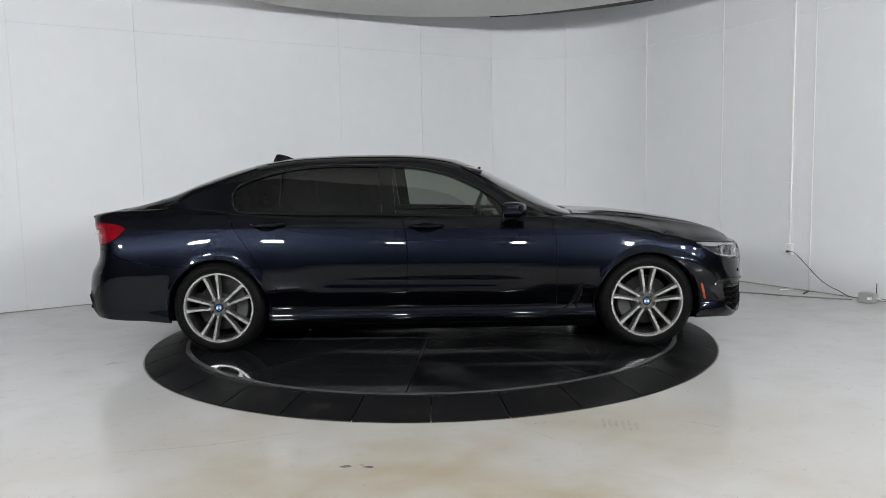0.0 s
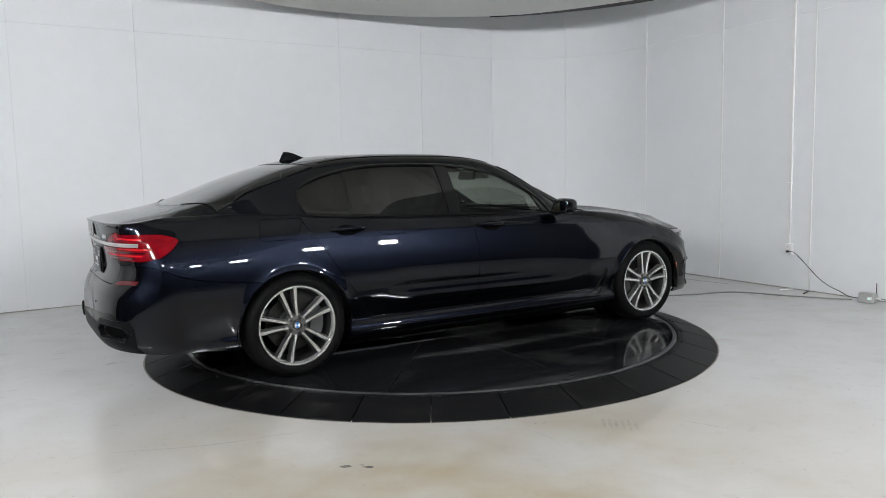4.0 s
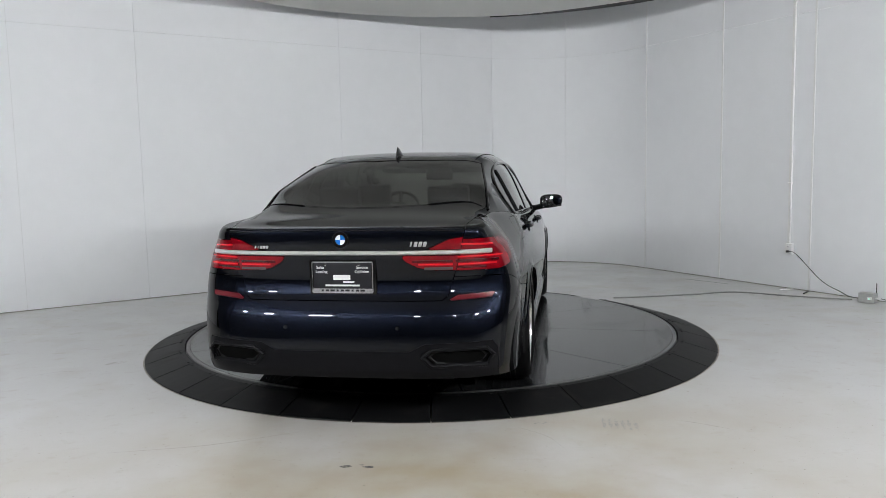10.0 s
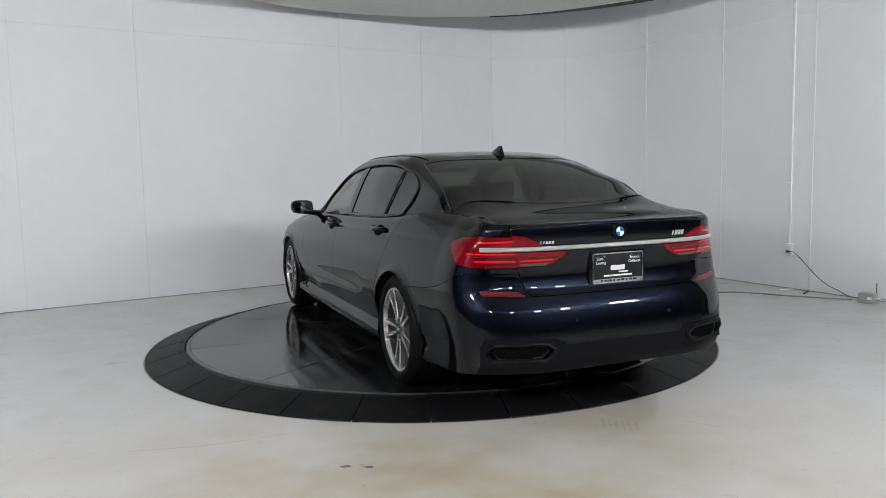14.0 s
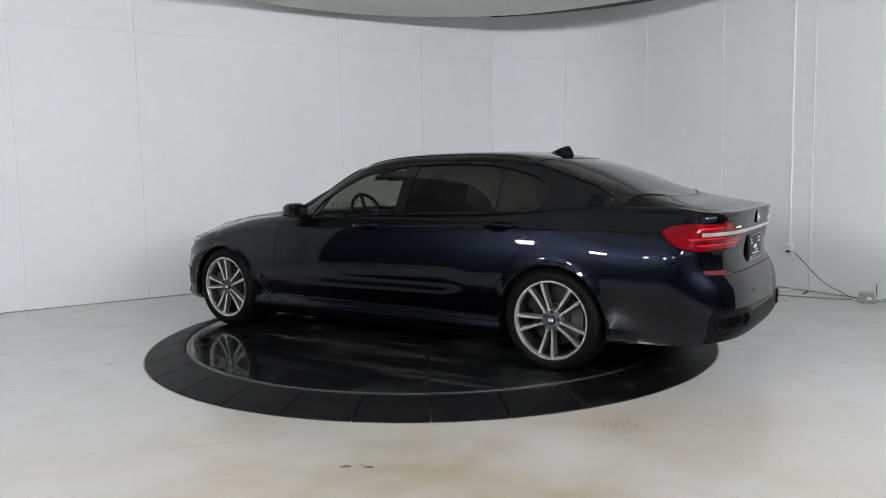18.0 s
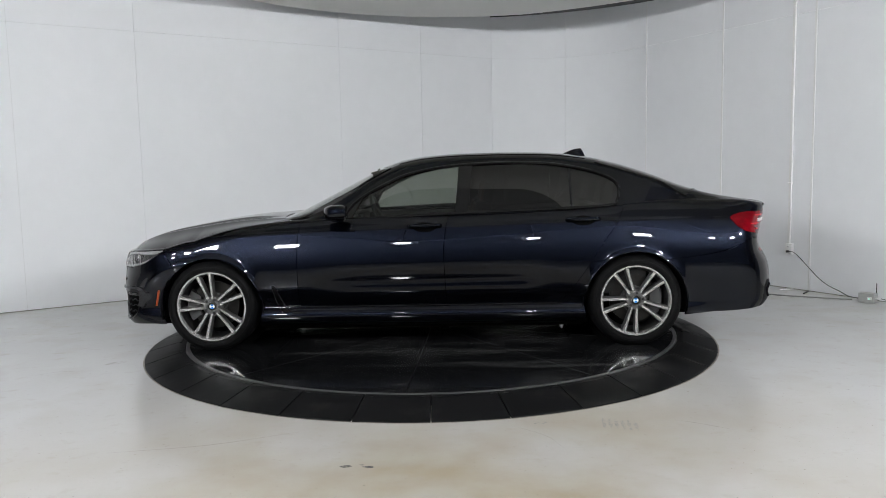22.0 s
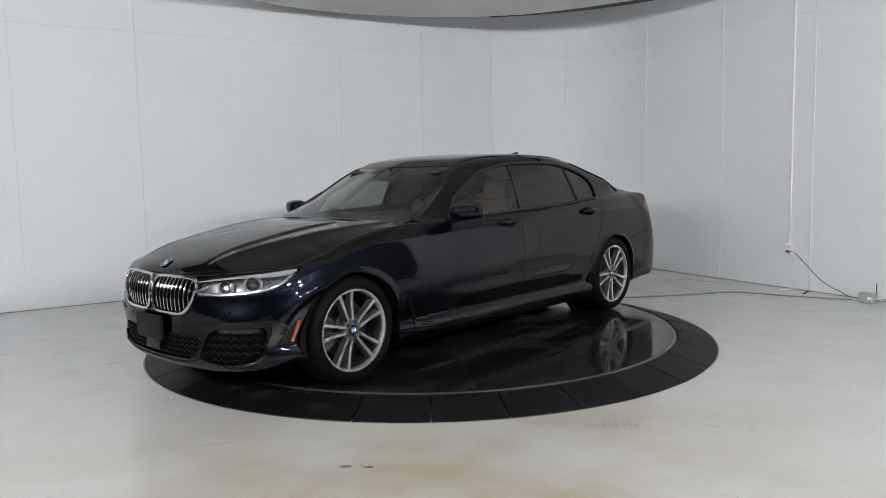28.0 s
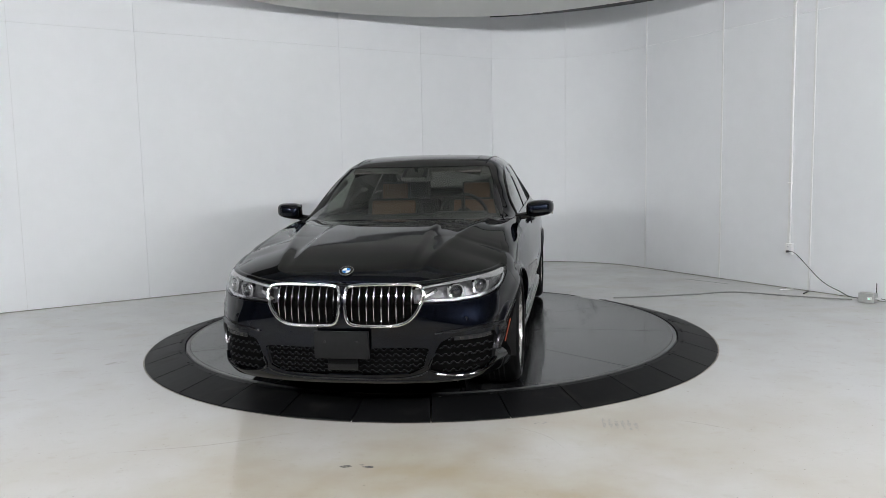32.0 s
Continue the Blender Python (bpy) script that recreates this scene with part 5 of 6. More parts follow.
lip_pts = [on_tail(y, 1.053 - 0.012 * (y / 0.63) ** 4, 0.003) for y in np.linspace(-0.632, 0.632, 31)]
part("boot_lip", tube(lip_pts, 0.0085, 8), "paint", boot_ob)
# ---- door handles, mirrors, aerial ----
for side, dl in ((-1, -1), (1, 1)):
    for x0, z0, door_list in ((-0.030, 0.936, doors_a), (-1.215, 0.966, doors_b)):
        door = next(d for d in door_list if d["side"] == side)
        pts = [on_flank(x0 + dx, z0 + dz, o, side) for dx, dz, o in ((-.125, .004, .004), (-.095, .003, .026), (-.03, 0, .036), (.05, 0, .035), (.10, .001, .026), (.125, .002, .004))]
        h = part("door_handle", tube(smooth_path(pts, 5), [0.011] * 2 + [0.016] * 22 + [0.011] * 2, 10), "paint", door)
        part("handle_strip", tube(smooth_path([p + Vector((0, side * 0.011, 0.006)) for p in pts[1:5]], 5), 0.0022, 6), "satin_chrome", h)
        # near-black ellipse laid over the door paint gives the shade of the handle recess
        cup = bmesh.new()
        rows = []
        for i in range(15):
            a = 2 * math.pi * i / 14
            rows.append([cup.verts.new(on_flank(x0 + 0.085 * r * math.cos(a), z0 - 0.010 + 0.036 * r * math.sin(a), o, side)) for r, o in ((1.0, 0.0015), (0.8, 0.003), (0.0, 0.003))])
        for a, b in zip(rows, rows[1:]):
            cup.faces.new((a[0], b[0], b[1], a[1]))
            cup.faces.new((a[1], b[1], b[2]))
        bmesh.ops.recalc_face_normals(cup, faces=cup.faces)
        part("handle_cup_shade", cup, "gap", h)
    # mirror
    door = next(d for d in doors_a if d["side"] == side)
    bm = bmesh.new()
    bmesh.ops.create_uvsphere(bm, u_segments=36, v_segments=22, radius=1.0)
    for v in bm.verts:
        x, y, z = v.co
        sgn = lambda q, e: math.copysign(abs(q) ** e, q)
        x, y, z = sgn(x, 0.75), sgn(y, 0.62), sgn(z, 0.62)
        x = x if x > 0 else x * 0.35
        v.co = Vector((0.585 + 0.120 * x - 0.030 * y, side * (0.992 + 0.103 * y), 1.050 + (0.062 - 0.006 * y) * z + 0.008 * y))
    mir = part("door_mirror", bm, "paint", door)
    g = bmesh.new()
    add_box(g, (0.004, 0.175, 0.095), pose(0.540, side * 1.0, 1.05, 0, 4, side * 2), 0.002)
    part("mirror_glass", g, "chrome", mir, "mirror glass")
    part("turn_strip", tube([(0.655 - 0.6 * (abs(y) - 0.92) ** 1.0 * 0.55, side * y, 1.046) for y in np.linspace(0.93, 1.09, 9)], 0.006, 8), "drl", mir)
    foot = [(0.62, side * 0.80, 0.985), (0.615, side * 0.86, 0.992), (0.60, side * 0.92, 1.005), (0.59, side * 0.95, 1.02)]
    part("mirror_arm", tube(smooth_path(foot, 5), 0.026, 10), "gloss_black", mir)
fin = bmesh.new()
rows = []
for i in range(13):
    t = i / 12
    x = -1.155 - 0.215 * t
    hgt = 0.072 * math.sin(min(1, t * 1.12) * math.pi / 2) ** 1.3 * (1 - max(0, t - 0.86) * 6.2)
    w = 0.036 * math.sin(math.pi * min(0.98, 0.12 + 0.8 * t))
    zb = float(roof_z(x)) - 0.006
    rows.append([fin.verts.new((x, y * w, zb + h * hgt)) for y, h in ((-1, 0), (-0.6, 0.2), (-0.25, 0.62), (-0.10, 0.94), (0, 1), (0.10, 0.94), (0.25, 0.62), (0.6, 0.2), (1, 0))])
for a, b in zip(rows, rows[1:]):
    for k in range(8):
        fin.faces.new((a[k], a[k + 1], b[k + 1], b[k]))
fin.faces.new(rows[0])
fin.faces.new(rows[-1][::-1])
bmesh.ops.recalc_face_normals(fin, faces=fin.faces)
part("roof_aerial", fin, "paint", car, "shark-fin aerial")


# ---- wheels: local z is the axle, pointing out ----
def spoke_mesh(back):
    """One pair of spokes toward +x; the face, or the darker flank behind it."""
    bm = bmesh.new()
    for s in (-1, 1):
        rows = []
        for i in range(9):
            t = i / 8
            r = 0.060 + (0.250 - 0.060) * t
            mid = s * (0.0175 + 0.0335 * t - 0.002 * math.sin(math.pi * t))
            w = 0.0090 + 0.0042 * t * t
            z = -0.012 - 0.012 * t + 0.020 * t * t
            if back:
                rows.append([bm.verts.new((r, mid + d, z - o)) for d, o in ((-w * 1.15, 0.002), (-w * 1.7, 0.045), (w * 1.7, 0.045), (w * 1.15, 0.002))])
            else:
                rows.append([bm.verts.new((r, mid + d, z + o)) for d, o in ((-w, -0.004), (-w * 0.8, 0.0), (w * 0.8, 0.0), (w, -0.004))])
        for a, b in zip(rows, rows[1:]):
            for k in range(3):
                bm.faces.new((a[k], a[k + 1], b[k + 1], b[k]))
    bmesh.ops.recalc_face_normals(bm, faces=bm.faces)
    for f in bm.faces:
        if f.normal.z < -0.5 and not back:
            f.normal_flip()
    return bm


def tread_lugs():
    """Ribs across the tread's outer shoulder."""
    bm = bmesh.new()
    for k in range(76):
        add_box(bm, (0.006, 0.0215, 0.056), Matrix.Rotation(2 * math.pi * k / 76, 4, "Z") @ pose(0.3425, 0, -0.044, 0, -9))
    return bm


TREAD = mesh_of(tread_lugs(), "tread_lug", False)
TREAD.materials.append(M["tyre"])
SPOKE_FACE, SPOKE_BACK = mesh_of(spoke_mesh(False), "spoke"), mesh_of(spoke_mesh(True), "spoke_flank")
SPOKE_FACE.materials.append(M["wheel_face"])
SPOKE_BACK.materials.append(M["wheel_dark"])


def wheel(m, phase, flip):
    ob = new("wheel")
    ob.parent, ob.matrix_basis = car, m
    ob["label"] = "silver double-spoke alloy wheel with black tyre"
    tyre = lathe([(0.262, -0.020), (0.267, 0.000), (0.274, 0.012), (0.290, 0.018), (0.312, 0.014), (0.330, 0.000), (0.341, -0.016), (0.3465, -0.034), (0.3495, -0.055), (0.3505, -0.12),
                  (0.3495, -0.185), (0.344, -0.21), (0.325, -0.235), (0.28, -0.24), (0.262, -0.23)], 80)
    ty = part("tyre", tyre, "tyre", ob)
    lug = tagged(new("tread_lug", TREAD), kind="stuff")
    lug.parent = ty
    for r, h in ((0.275, 0.0135), (0.304, 0.0155)):
        part("sidewall_rib", lathe([(r - 0.003, h - 0.004), (r - 0.001, h + 0.0022), (r + 0.001, h + 0.0022), (r + 0.003, h - 0.004)], 80), "tyre", ty)
    for z in (-0.075, -0.107, -0.139, -0.171):
        part("tread_groove", lathe([(0.3512, z - 0.0035), (0.3512, z + 0.0035), (0.340, z + 0.0035), (0.340, z - 0.0035)], 64, None, True), "groove", ob)
    rim = part("rim", lathe([(0.263, -0.020), (0.2675, -0.002), (0.265, 0.004), (0.253, 0.003), (0.248, -0.006), (0.244, -0.026)], 80), "wheel_face", ob, "machined silver rim edge")
    part("barrel", lathe([(0.252, -0.012), (0.240, -0.03), (0.232, -0.09), (0.232, -0.22)], 64), "barrel", rim)
    part("hub", lathe([(0.078, -0.06), (0.076, -0.024), (0.066, -0.014), (0.040, -0.012), (0.036, -0.02), (0, -0.02)], 40), "wheel_dark", ob)
    for k in range(5):
        a = radians(phase + 72 * k)
        for me, nm in ((SPOKE_FACE, "spoke"), (SPOKE_BACK, "spoke_flank")):
            sp = new(nm, me)
            sp.parent, sp.matrix_basis = rim, Matrix.Rotation(a, 4, "Z")
        b = a + radians(36)
        part("lug_bolt", lathe([(0.011, -0.02), (0.011, -0.011), (0.006, -0.009), (0.0, -0.013)], 8, pose(0.055 * math.cos(b), 0.055 * math.sin(b), 0)), "groove", ob)
    roundel(pose(0, 0, -0.016, 0, 0, 45), 0.034, ob)
    bd = part("brake_disc", lathe([(0.10, -0.10), (0.182, -0.10), (0.182, -0.125), (0.10, -0.125)], 56, None, True), "brake", ob)
    part("disc_bell", lathe([(0.10, -0.12), (0.098, -0.085), (0.06, -0.08), (0, -0.08)], 40), "caliper", bd)
    part("dust_shield", lathe([(0.232, -0.20), (0.0, -0.20)], 40), "gap", bd)
    cal = bmesh.new()
    rows = []
    for i in range(9):
        a = radians(-34 + 68 * i / 8) + (math.pi if flip else 0)
        rows.append([cal.verts.new((r * math.cos(a), r * math.sin(a), z)) for r, z in ((0.120, -0.075), (0.205, -0.068), (0.215, -0.09), (0.215, -0.15), (0.12, -0.15))])
    for p, q in zip(rows, rows[1:]):
        for k in range(5):
            cal.faces.new((p[k], p[(k + 1) % 5], q[(k + 1) % 5], q[k]))
    cal.faces.new(rows[0])
    cal.faces.new(rows[-1][::-1])
    bmesh.ops.recalc_face_normals(cal, faces=cal.faces)
    part("caliper", cal, "caliper", bd, "grey brake caliper")
    return ob


for x, y, phase in ((AXLE, 0.896, 103), (AXLE, -0.896, 88), (-AXLE, 0.906, 117), (-AXLE, -0.906, 103)):
    s = 1 if y > 0 else -1
    # the face looks out along y; local x points to the car's rear on its left side, forward on its right
    m = Matrix(((-s, 0, 0, x), (0, 0, s, y), (0, 1, 0, WHEEL_R), (0, 0, 0, 1)))
    wheel(m, phase, x > 0)
    # wheel housing
    bm = bmesh.new()
    rows = []
    for i in range(25):
        a = radians(-12 + 204 * i / 24)
        rows.append([bm.verts.new((x + 0.394 * math.cos(a), yy, 0.335 + 0.394 * math.sin(a))) for yy in (s * 0.905, s * 0.58)])
    for p, q in zip(rows, rows[1:]):
        bm.faces.new((p[0], p[1], q[1], q[0]))
    part("wheel_housing", bm, "black_plastic", car)
    bm = bmesh.new()
    add_lathe(bm, [(0.0, 0), (0.40, 0)], 32, pose(x, s * 0.58, 0.335, 90))
    part("housing_wall", bm, "gap", car)

# ---- underbody and cabin ----
under = bmesh.new()
add_box(under, (2.36, 1.62, 0.05), pose(0.0, 0, 0.275), 0.01)
add_box(under, (2.47, 1.56, 0.12), pose(0.0, 0, 0.205), 0.02)
add_box(under, (0.9, 0.95, 0.12), pose(1.70, 0, 0.20), 0.02)
add_box(under, (0.9, 0.90, 0.12), pose(-1.75, 0, 0.225), 0.02)
add_box(under, (0.75, 1.10, 0.05), pose(-2.30, 0, 0.31), 0.01)
add_box(under, (0.5, 0.80, 0.05), pose(2.07, 0, 0.24), 0.01)
add_box(under, (4.3, 1.1, 0.05), pose(0, 0, 0.30), 0.01)
part("underbody", under, "gap", car)
dash = bmesh.new()
add_box(dash, (0.62, 1.42, 0.16), pose(0.78, 0, 0.90, 0, 6), 0.05, 4)
add_box(dash, (0.20, 0.30, 0.12), pose(0.50, 0.0, 0.95), 0.02, 3)
add_box(dash, (0.24, 0.40, 0.09), pose(0.58, 0.38, 0.985), 0.03, 3)
part("dashboard", dash, "cabin_black", car)
tub = bmesh.new()
add_box(tub, (3.1, 1.56, 0.06), pose(-0.4, 0, 0.42))
for s in (-1, 1):
    add_box(tub, (2.5, 0.05, 0.55), pose(-0.45, s * 0.78, 0.70))
add_box(tub, (0.5, 1.40, 0.05), pose(-1.72, 0, 1.085, 0, 8))
part("cabin_tub", tub, "cabin_black", car)
sw = bmesh.new()
swm = pose(0.36, 0.38, 0.985, 0, -68)
add_tube(sw, [swm @ Vector((0.185 * math.cos(a), 0.185 * math.sin(a), 0)) for a in np.linspace(0, 2 * math.pi, 33)], 0.015, 8)
for a in (0, math.pi, 1.5 * math.pi):
    add_tube(sw, [swm @ Vector((0.05 * math.cos(a), 0.05 * math.sin(a), -0.01)), swm @ Vector((0.18 * math.cos(a), 0.18 * math.sin(a), 0))], 0.016, 6)
add_lathe(sw, [(0.07, -0.03), (0.07, 0.01), (0.05, 0.02), (0, 0.022)], 20, swm)
part("steering_wheel", sw, "cabin_black", car)
im = bmesh.new()
add_box(im, (0.035, 0.24, 0.075), pose(0.335, 0.0, 1.300, 0, 12), 0.02, 3)
add_tube(im, [(0.36, 0, 1.32), (0.40, 0, 1.37)], 0.012, 8)
part("inside_mirror", im, "cabin_black", car)


def seat(x, y, w, material, tall=1.0):
    st = new("seat")
    st.parent = car
    st["label"] = "tan leather seat" if material == "tan" else "dark leather seat"
    part("cushion", box((0.52, w, 0.16), pose(x + 0.26, y, 0.60, 0, -6), 0.05, 4), material, st)
    part("seat_shell", box((0.13, w, 0.56 * tall), pose(x - 0.085, y, 0.82, 0, -14), 0.05, 4), "cabin_black", st, "black seat back shell")
    part("backrest", box((0.09, w * 0.82, 0.53 * tall), pose(x - 0.045, y, 0.82, 0, -14), 0.04, 4), material, st)
    part("headrest_shell", box((0.08, w * 0.54, 0.19), pose(x - 0.185, y, 1.150, 0, -10), 0.035, 4), "cabin_black", st)
    part("headrest", box((0.07, w * 0.48, 0.165), pose(x - 0.160, y, 1.150, 0, -10), 0.03, 4), material, st)
    return st


for y in (-0.38, 0.38):
    seat(-0.34, y, 0.50, "tan")
    seat(-1.28, y * 0.98, 0.52, "cabin_black", 0.85)

# sensor block and dark upper band behind the windscreen
sb = bmesh.new()
add_box(sb, (0.16, 0.20, 0.035), pose(0.43, 0, 1.318, 0, 26), 0.012, 3)
add_box(sb, (0.05, 0.07, 0.03), pose(0.36, -0.05, 1.335, 0, 20), 0.01, 2)
part("sensor_housing", sb, "cabin_black", car, "black sensor housing behind the windscreen")
for side in (-1, 1):
    part("sun_visor", box((0.15, 0.40, 0.014), pose(0.33, side * 0.32, 1.352, 0, 14), 0.006), "lining", car)
    part("pillar_trim", tube([(0.36, side * 0.60, 1.27), (0.62, side * 0.665, 1.14), (0.88, side * 0.72, 1.0)], 0.028, 8), "cabin_black", car)

# wipers and cowl
cowl = bmesh.new()
rows = []
for i in range(25):
    y = -0.72 + 1.44 * i / 24
    xf = 1.165 - 0.10 * y * y
    rows.append([cowl.verts.new((xf + dx, y, 0.985 - 0.06 * y * y * 0.5 + dz)) for dx, dz in ((0.05, -0.02), (0.0, 0.006), (-0.05, 0.010), (-0.09, -0.01))])
for a, b in zip(rows, rows[1:]):
    for k in range(3):
        cowl.faces.new((a[k], a[k + 1], b[k + 1], b[k]))
bmesh.ops.recalc_face_normals(cowl, faces=cowl.faces)
part("cowl", cowl, "black_plastic", car)
for y0, y1 in ((0.52, -0.02), (-0.12, -0.60)):
    pts = [(1.13 - 0.10 * y * y, y, 0.998 - 0.03 * y * y + 0.008 * math.sin(math.pi * i / 10)) for i, y in enumerate(np.linspace(y0, y1, 11))]
    part("wiper", tube(pts, 0.0055, 6), "black_plastic", car)


# ---- along the right wall: joint strips, conduit, socket, cables, small box ----
def wall_frame(px, py, z, off=0.0):
    """A pose on the wall nearest to (px, py): x along it, z into the room."""
    q, d, inw = on_wall(s_of(px, py), off)
    return Matrix(((d.x, 0, inw.x, q.x), (d.y, 0, inw.y, q.y), (0, 1, 0, z), (0, 0, 0, 1)))


for x, y in ((3.63, 2.89), (4.22, 1.79), (3.02, 4.04)):
    wide = 0.022 if x > 3.1 else 0.012
    bm = box((wide, WALL_H - 0.03, 0.008), wall_frame(x, y, WALL_H / 2, 0.004), 0.003)
    tagged(part("joint_strip", bm, "plastic_white"), "white plastic strip covering a wall joint", "trim", "wall joint strips", "structure")
conduit = tagged(empty("wall_conduit", Matrix()), "white surface conduit running up the wall to the socket", "conduit")
part("channel", box((0.032, 4.06, 0.020), wall_frame(4.10, 2.02, 2.54, 0.010), 0.004), "plastic_white", conduit)
for z in (1.2, 2.2, 3.2):
    part("clip", box((0.046, 0.02, 0.024), wall_frame(4.10, 2.02, z, 0.012), 0.003), "plastic_white", conduit)
socket = tagged(empty("wall_socket"), "white double power socket with a black plug in it", "socket")
part("box", box((0.085, 0.125, 0.045), wall_frame(4.105, 2.0, 0.457, 0.0225), 0.006), "plastic_white", socket)
part("cover", box((0.078, 0.118, 0.006), wall_frame(4.105, 2.0, 0.457, 0.048), 0.002), "plastic_white", socket)
for dz in (-0.026, 0.026):
    part("outlet", lathe([(0.0, 0.0015), (0.016, 0.0015), (0.017, 0)], 16, wall_frame(4.105, 2.0, 0.457 + dz, 0.051)), "seam", socket)
    for dx in (-0.006, 0.006):
        part("slot", box((0.0025, 0.008, 0.001), wall_frame(4.105, 2.0, 0.459 + dz, 0.0528) @ pose(dx, 0, 0)), "groove", socket)
plug = part("plug", box((0.026, 0.026, 0.034), wall_frame(4.11, 1.99, 0.432, 0.070), 0.006), "cable_black", socket)

into = on_wall(s_of(4.11, 1.99))[2]
lead = [Vector((4.11, 1.99, 0.432)) + Vector((into.x, into.y, 0)) * 0.09]
lead += [Vector(q) for q in ((4.085, 1.875, 0.425), (4.155, 1.757, 0.313), (4.215, 1.644, 0.201), (4.254, 1.571, 0.142), (4.301, 1.482, 0.092), (4.345, 1.395, 0.062),
                             (4.37, 1.27, 0.030), (4.41, 1.14, 0.025), (4.44, 1.06, 0.04))]
tagged(part("power_cord", tube(smooth_path(lead, 7), 0.0042, 8), "cable_black"), "black power cord hanging from the wall socket", "cord")
cover = [(1.98, 1.60, 0.006), (2.387, 1.632, 0.006), (2.912, 1.711, 0.006), (3.389, 1.80, 0.006), (3.866, 1.466, 0.006), (4.36, 1.16, 0.006)]
tagged(part("floor_cable", tube(smooth_path(cover, 8), 0.0085, 8), "cable_grey"), "pale grey cable lying across the floor to the turntable", "cable")
unit = tagged(empty("control_box", pose(4.44, 1.02, 0, 0, 0, -52)), "small grey control box with a green light on the floor", "control box")
part("case", box((0.15, 0.10, 0.095), pose(0, 0, 0.0515), 0.006), "box_grey", unit)
for x in (-0.06, 0.06):
    part("foot", lathe([(0.008, 0), (0.008, 0.006), (0, 0.006)], 10, pose(x, 0, 0)), "cable_black", unit)
part("label_plate", box((0.045, 0.002, 0.030), pose(0.035, -0.0505, 0.050)), "plastic_white", unit)
part("indicator_light", lathe([(0, 0.003), (0.006, 0.002), (0.007, 0)], 12, pose(0.03, -0.052, 0.045, 90)), "green_led", unit)
part("aerial", tube([(0.068, 0.03, 0.09), (0.068, 0.03, 0.20)], 0.0045, 8), "cable_black", unit)
part("network_plug", box((0.035, 0.014, 0.014), pose(0.092, 0, 0.05), 0.002), "plastic_white", unit)
tagged(part("network_cable", tube(smooth_path([(4.52, 0.93, 0.05), (4.60, 0.84, 0.03), (4.72, 0.72, 0.006), (4.9, 0.5, 0.006), (5.1, 0.2, 0.006)], 6), 0.004, 8), "cable_black"),
       "dark network cable running along the wall foot", "cable")


def floor_strip(name, a, b, w, h, material, label, cat):
    a, b = Vector(a), Vector(b)
    d = b - a
    bm = box((d.length, w, h), pose((a.x + b.x) / 2, (a.y + b.y) / 2, h / 2 + 0.0006, 0, 0, math.degrees(math.atan2(d.y, d.x))), min(h, w) * 0.3)
    return tagged(part(name, bm, material), label, cat)


M["tape"] = mat("grey_floor_tape", (0.10, 0.11, 0.11), 0.6, var=0.15, scale=20)
M["scuff"] = mat("dark_rubber_scuff", (0.045, 0.042, 0.04), 0.6, var=0.5, scale=60)
M["scuff_pale"] = mat("pale_rubber_scuff", (0.20, 0.19, 0.175), 0.5, var=0.4, scale=40)
floor_strip("tape_strip", (3.207, 2.900), (3.568, 2.413), 0.020, 0.0012, "tape", "grey strip of tape on the floor", "tape")
floor_strip("plastic_strip", (3.949, 1.90), (4.12, 1.95), 0.03, 0.004, "plastic_white", "short white plastic strip lying on the floor", "strip")
floor_strip("marker_pen", (4.062, 1.589), (4.20, 1.75), 0.013, 0.013, "cable_black", "black marker pen lying on the floor", "pen")


def blotch(x, y, rx, ry, turn, seed, material="scuff", n=26):
    """A worn mark of flakes, lying 0.6 mm over the floor."""
    rnd = random.Random(seed)
    bm = bmesh.new()
    for _ in range(n):
        a, r = rnd.uniform(0, 6.28), rnd.random() ** 0.5
        cx, cy = rx * r * math.cos(a), ry * r * math.sin(a)
        s = rnd.uniform(0.1, 0.4) * min(rx, ry)
        k = rnd.randint(4, 6)
        z = 0.0006 + rnd.uniform(0, 0.0004)
        vs = [bm.verts.new((cx + s * rnd.uniform(0.5, 2.0) * math.cos(t * 6.283 / k), cy + s * rnd.uniform(0.4, 1.0) * math.sin(t * 6.283 / k), z)) for t in range(k)]
        bm.faces.new(vs)
    bm.transform(pose(x, y, 0, 0, 0, turn))
    return tagged(part("floor_mark", bm, material, smooth=False), "scuffed mark worn into the floor coating", "mark", "floor marks", "stuff")


blotch(-2.438, -0.778, 0.075, 0.030, 35, 1, "scuff_pale", n=40)
blotch(-0.435, -2.964, 0.026, 0.014, 0, 2, n=80)
blotch(-0.325, -2.978, 0.030, 0.013, 0, 3, n=80)
blotch(-0.36, -2.95, 0.012, 0.006, 0, 4)
for k in range(6):
    x = 0.935 + 0.033 * k
    blotch(x + 0.012, -2.43 - 0.012 * k, 0.010, 0.085, -8, 10 + k, "scuff_pale", n=90)
blotch(0.583, -2.40, 0.05, 0.02, 5, 20, "scuff_pale", n=14)
blotch(3.93, 1.21, 0.04, 0.012, -70, 21, "scuff_pale", n=12)
blotch(4.05, 0.22, 0.055, 0.008, -35, 22, n=14)
blotch(2.603, -1.922, 0.012, 0.008, 0, 23, n=6)
blotch(-1.42, -2.62, 0.02, 0.008, 30, 24, n=7)
blotch(-0.95, -3.06, 0.008, 0.006, 0, 25, n=5)
blotch(-0.05, -2.48, 0.03, 0.006, 0, 26, n=8)
blotch(0.12, -2.47, 0.03, 0.006, 0, 27, n=8)
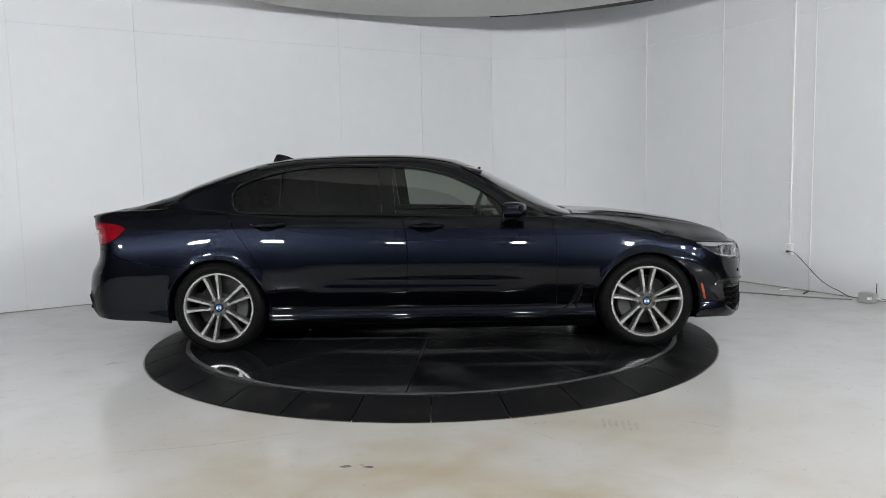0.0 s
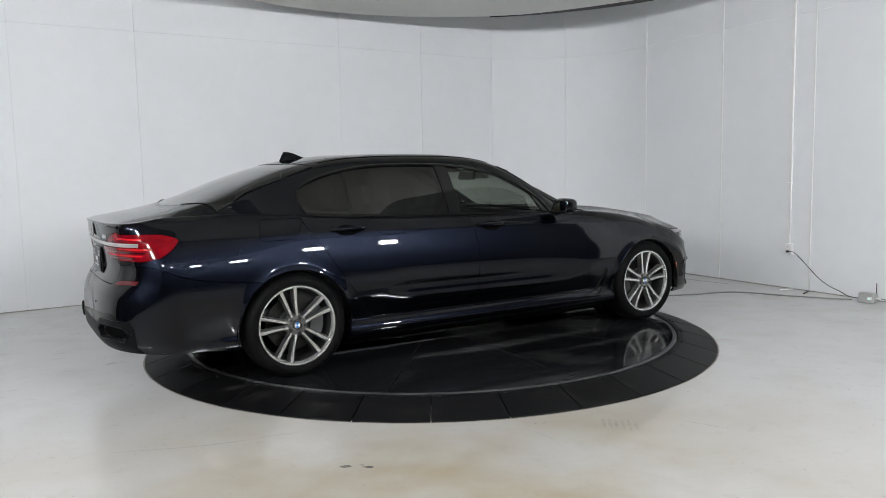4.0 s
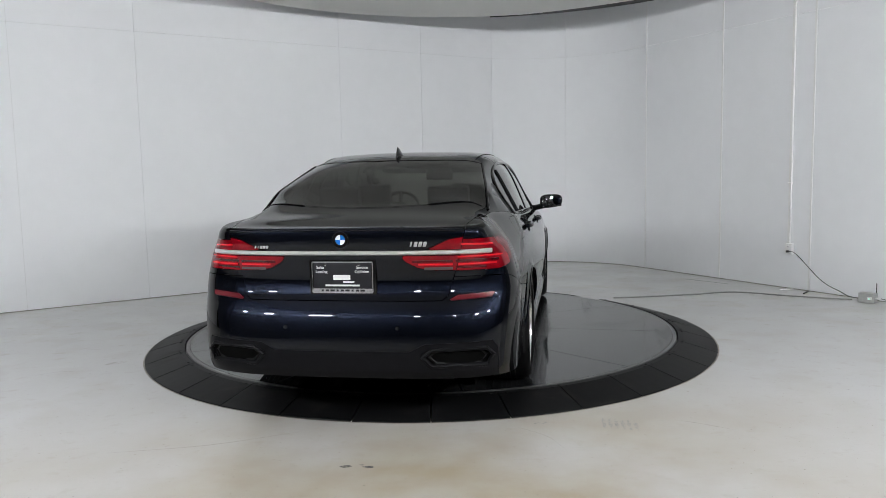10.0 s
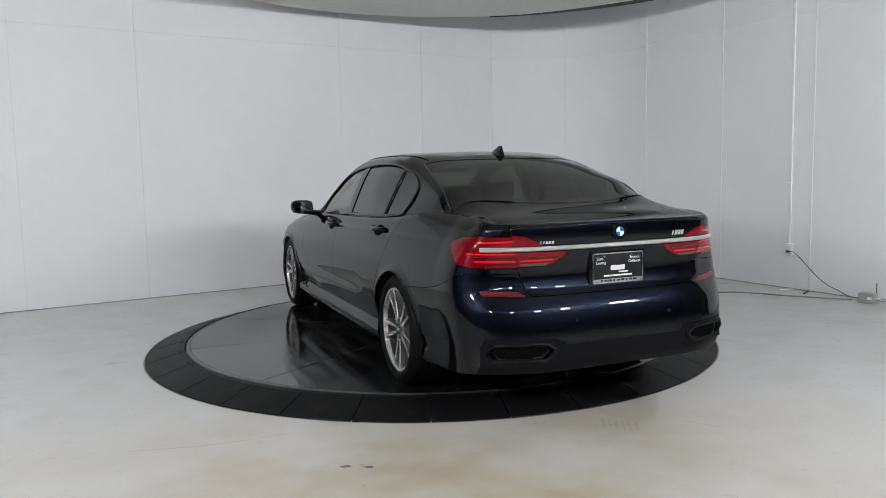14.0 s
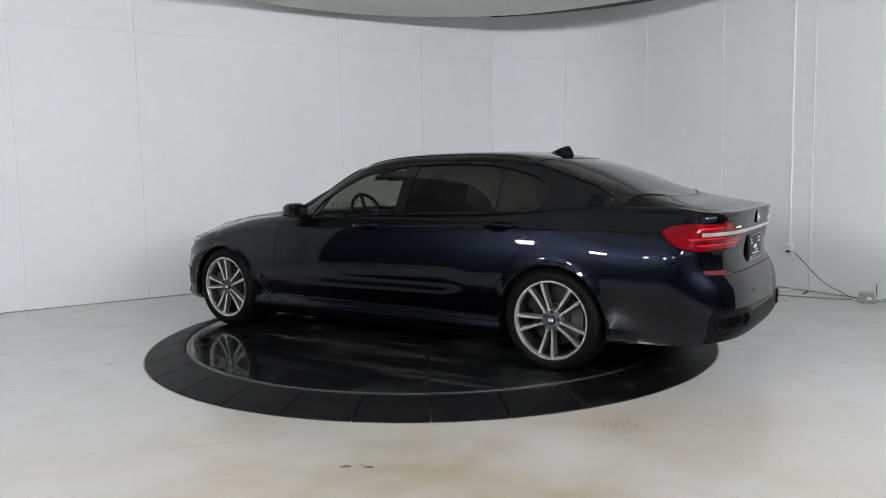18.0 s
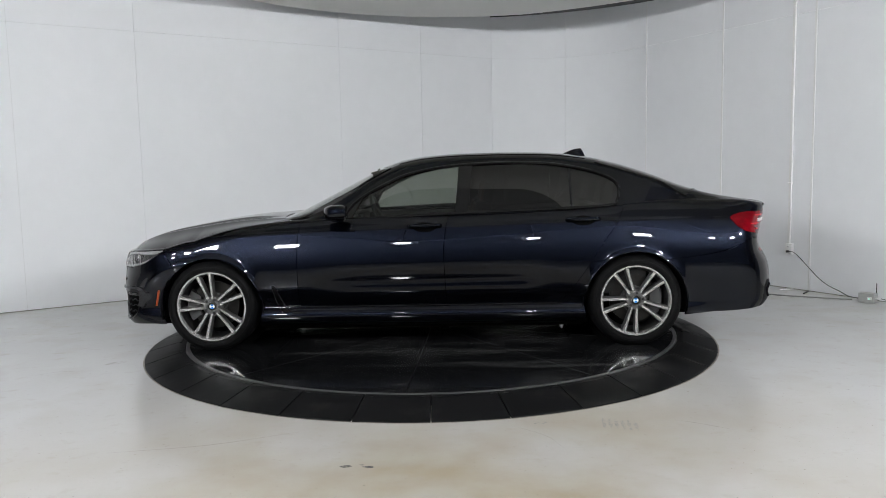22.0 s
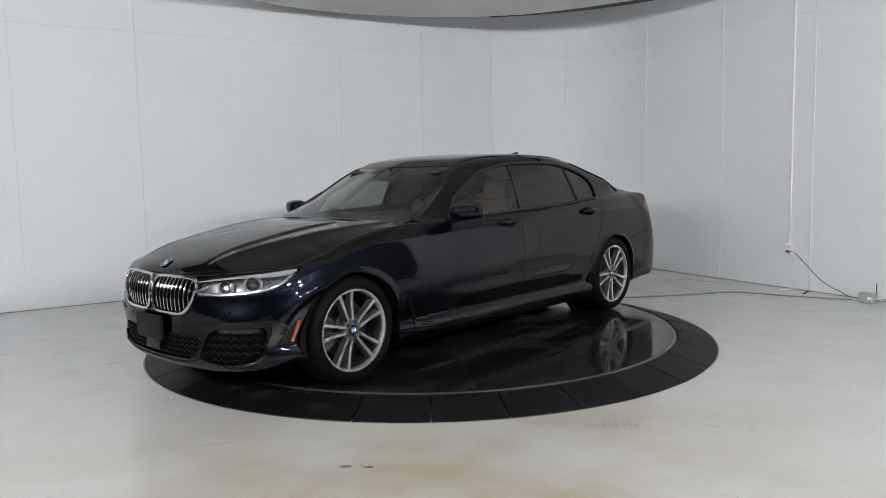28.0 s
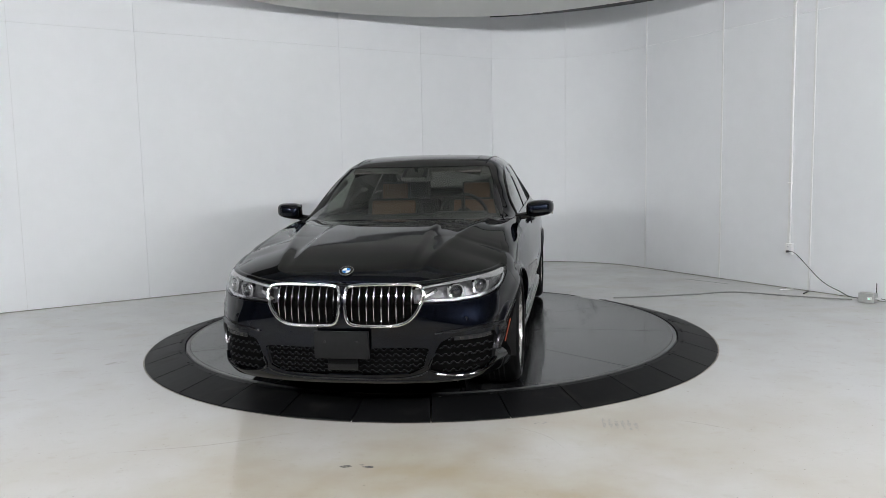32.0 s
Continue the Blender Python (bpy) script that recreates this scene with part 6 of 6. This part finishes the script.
for k, (a, b, c) in enumerate((((-1.7, -2.7), (-1.2, -2.62), (-0.75, -2.45)), ((0.45, -2.45), (0.60, -2.62), (0.66, -2.8)), ((1.35, -2.4), (1.5, -2.5), (1.62, -2.6)),
                               ((3.674, 0.66), (3.85, 0.95), (4.08, 1.22)), ((-2.9, -1.1), (-2.75, -1.0), (-2.6, -1.02)), ((-3.0, -0.2), (-2.85, -0.28), (-2.75, -0.3)))):
    pts = smooth_path([(*q, 0.0007) for q in (a, b, c)], 8)
    bm = bmesh.new()
    rows = []
    for i, q in enumerate(pts):
        w = 0.0022 * math.sin(math.pi * (i + 0.3) / (len(pts) - 0.4)) + 0.0004
        rows.append([bm.verts.new((q.x, q.y - w, q.z)), bm.verts.new((q.x, q.y + w, q.z))])
    for p, q in zip(rows, rows[1:]):
        bm.faces.new((p[0], q[0], q[1], p[1]))
    tagged(part("floor_scratch", bm, "scuff_pale", smooth=False), "fine curved scratch in the floor coating", "scratch", "floor scratches", "stuff")

tagged(part("ramp_dirt_line", lathe([(R_OUT + 0.001, 0.0006), (R_OUT + 0.001, 0.0016), (R_OUT + 0.009, 0.0014), (R_OUT + 0.010, 0.0006)], 128), "dirt_line"),
       "thin line of dirt round the ramp's foot", "joint", "", "structure")
for a, b in (((3.0, 4.06), (4.9, 0.55)), ((-4.75, 1.43), (-1.0, 3.75)), ((1.3, 5.05), (3.0, 4.06))):
    sa, sb = s_of(*a), s_of(*b)
    if sb < sa:
        sb += LENGTHS[-1]
    tagged(part("baseboard_gap", wall_strip(sa, sb, 0.0008, 0.006, 0.003, 0.004), "dirt_line"), "dirty dark joint between wall and floor", "joint", "", "structure")


def motions():
    """The turntable carries the car round at an even pace."""
    rows = [(t, -2.45 + 8.183 * t) for t in range(0, 33, 2)]
    walk(disc, [(t, pose(0, 0, 0, 0, 0, a)) for t, a in rows])
    walk(car, [(t, pose(0, 0, 0, 0, 0, a) @ pose(0.036, -0.025, Z_DISC)) for t, a in rows])


motions()
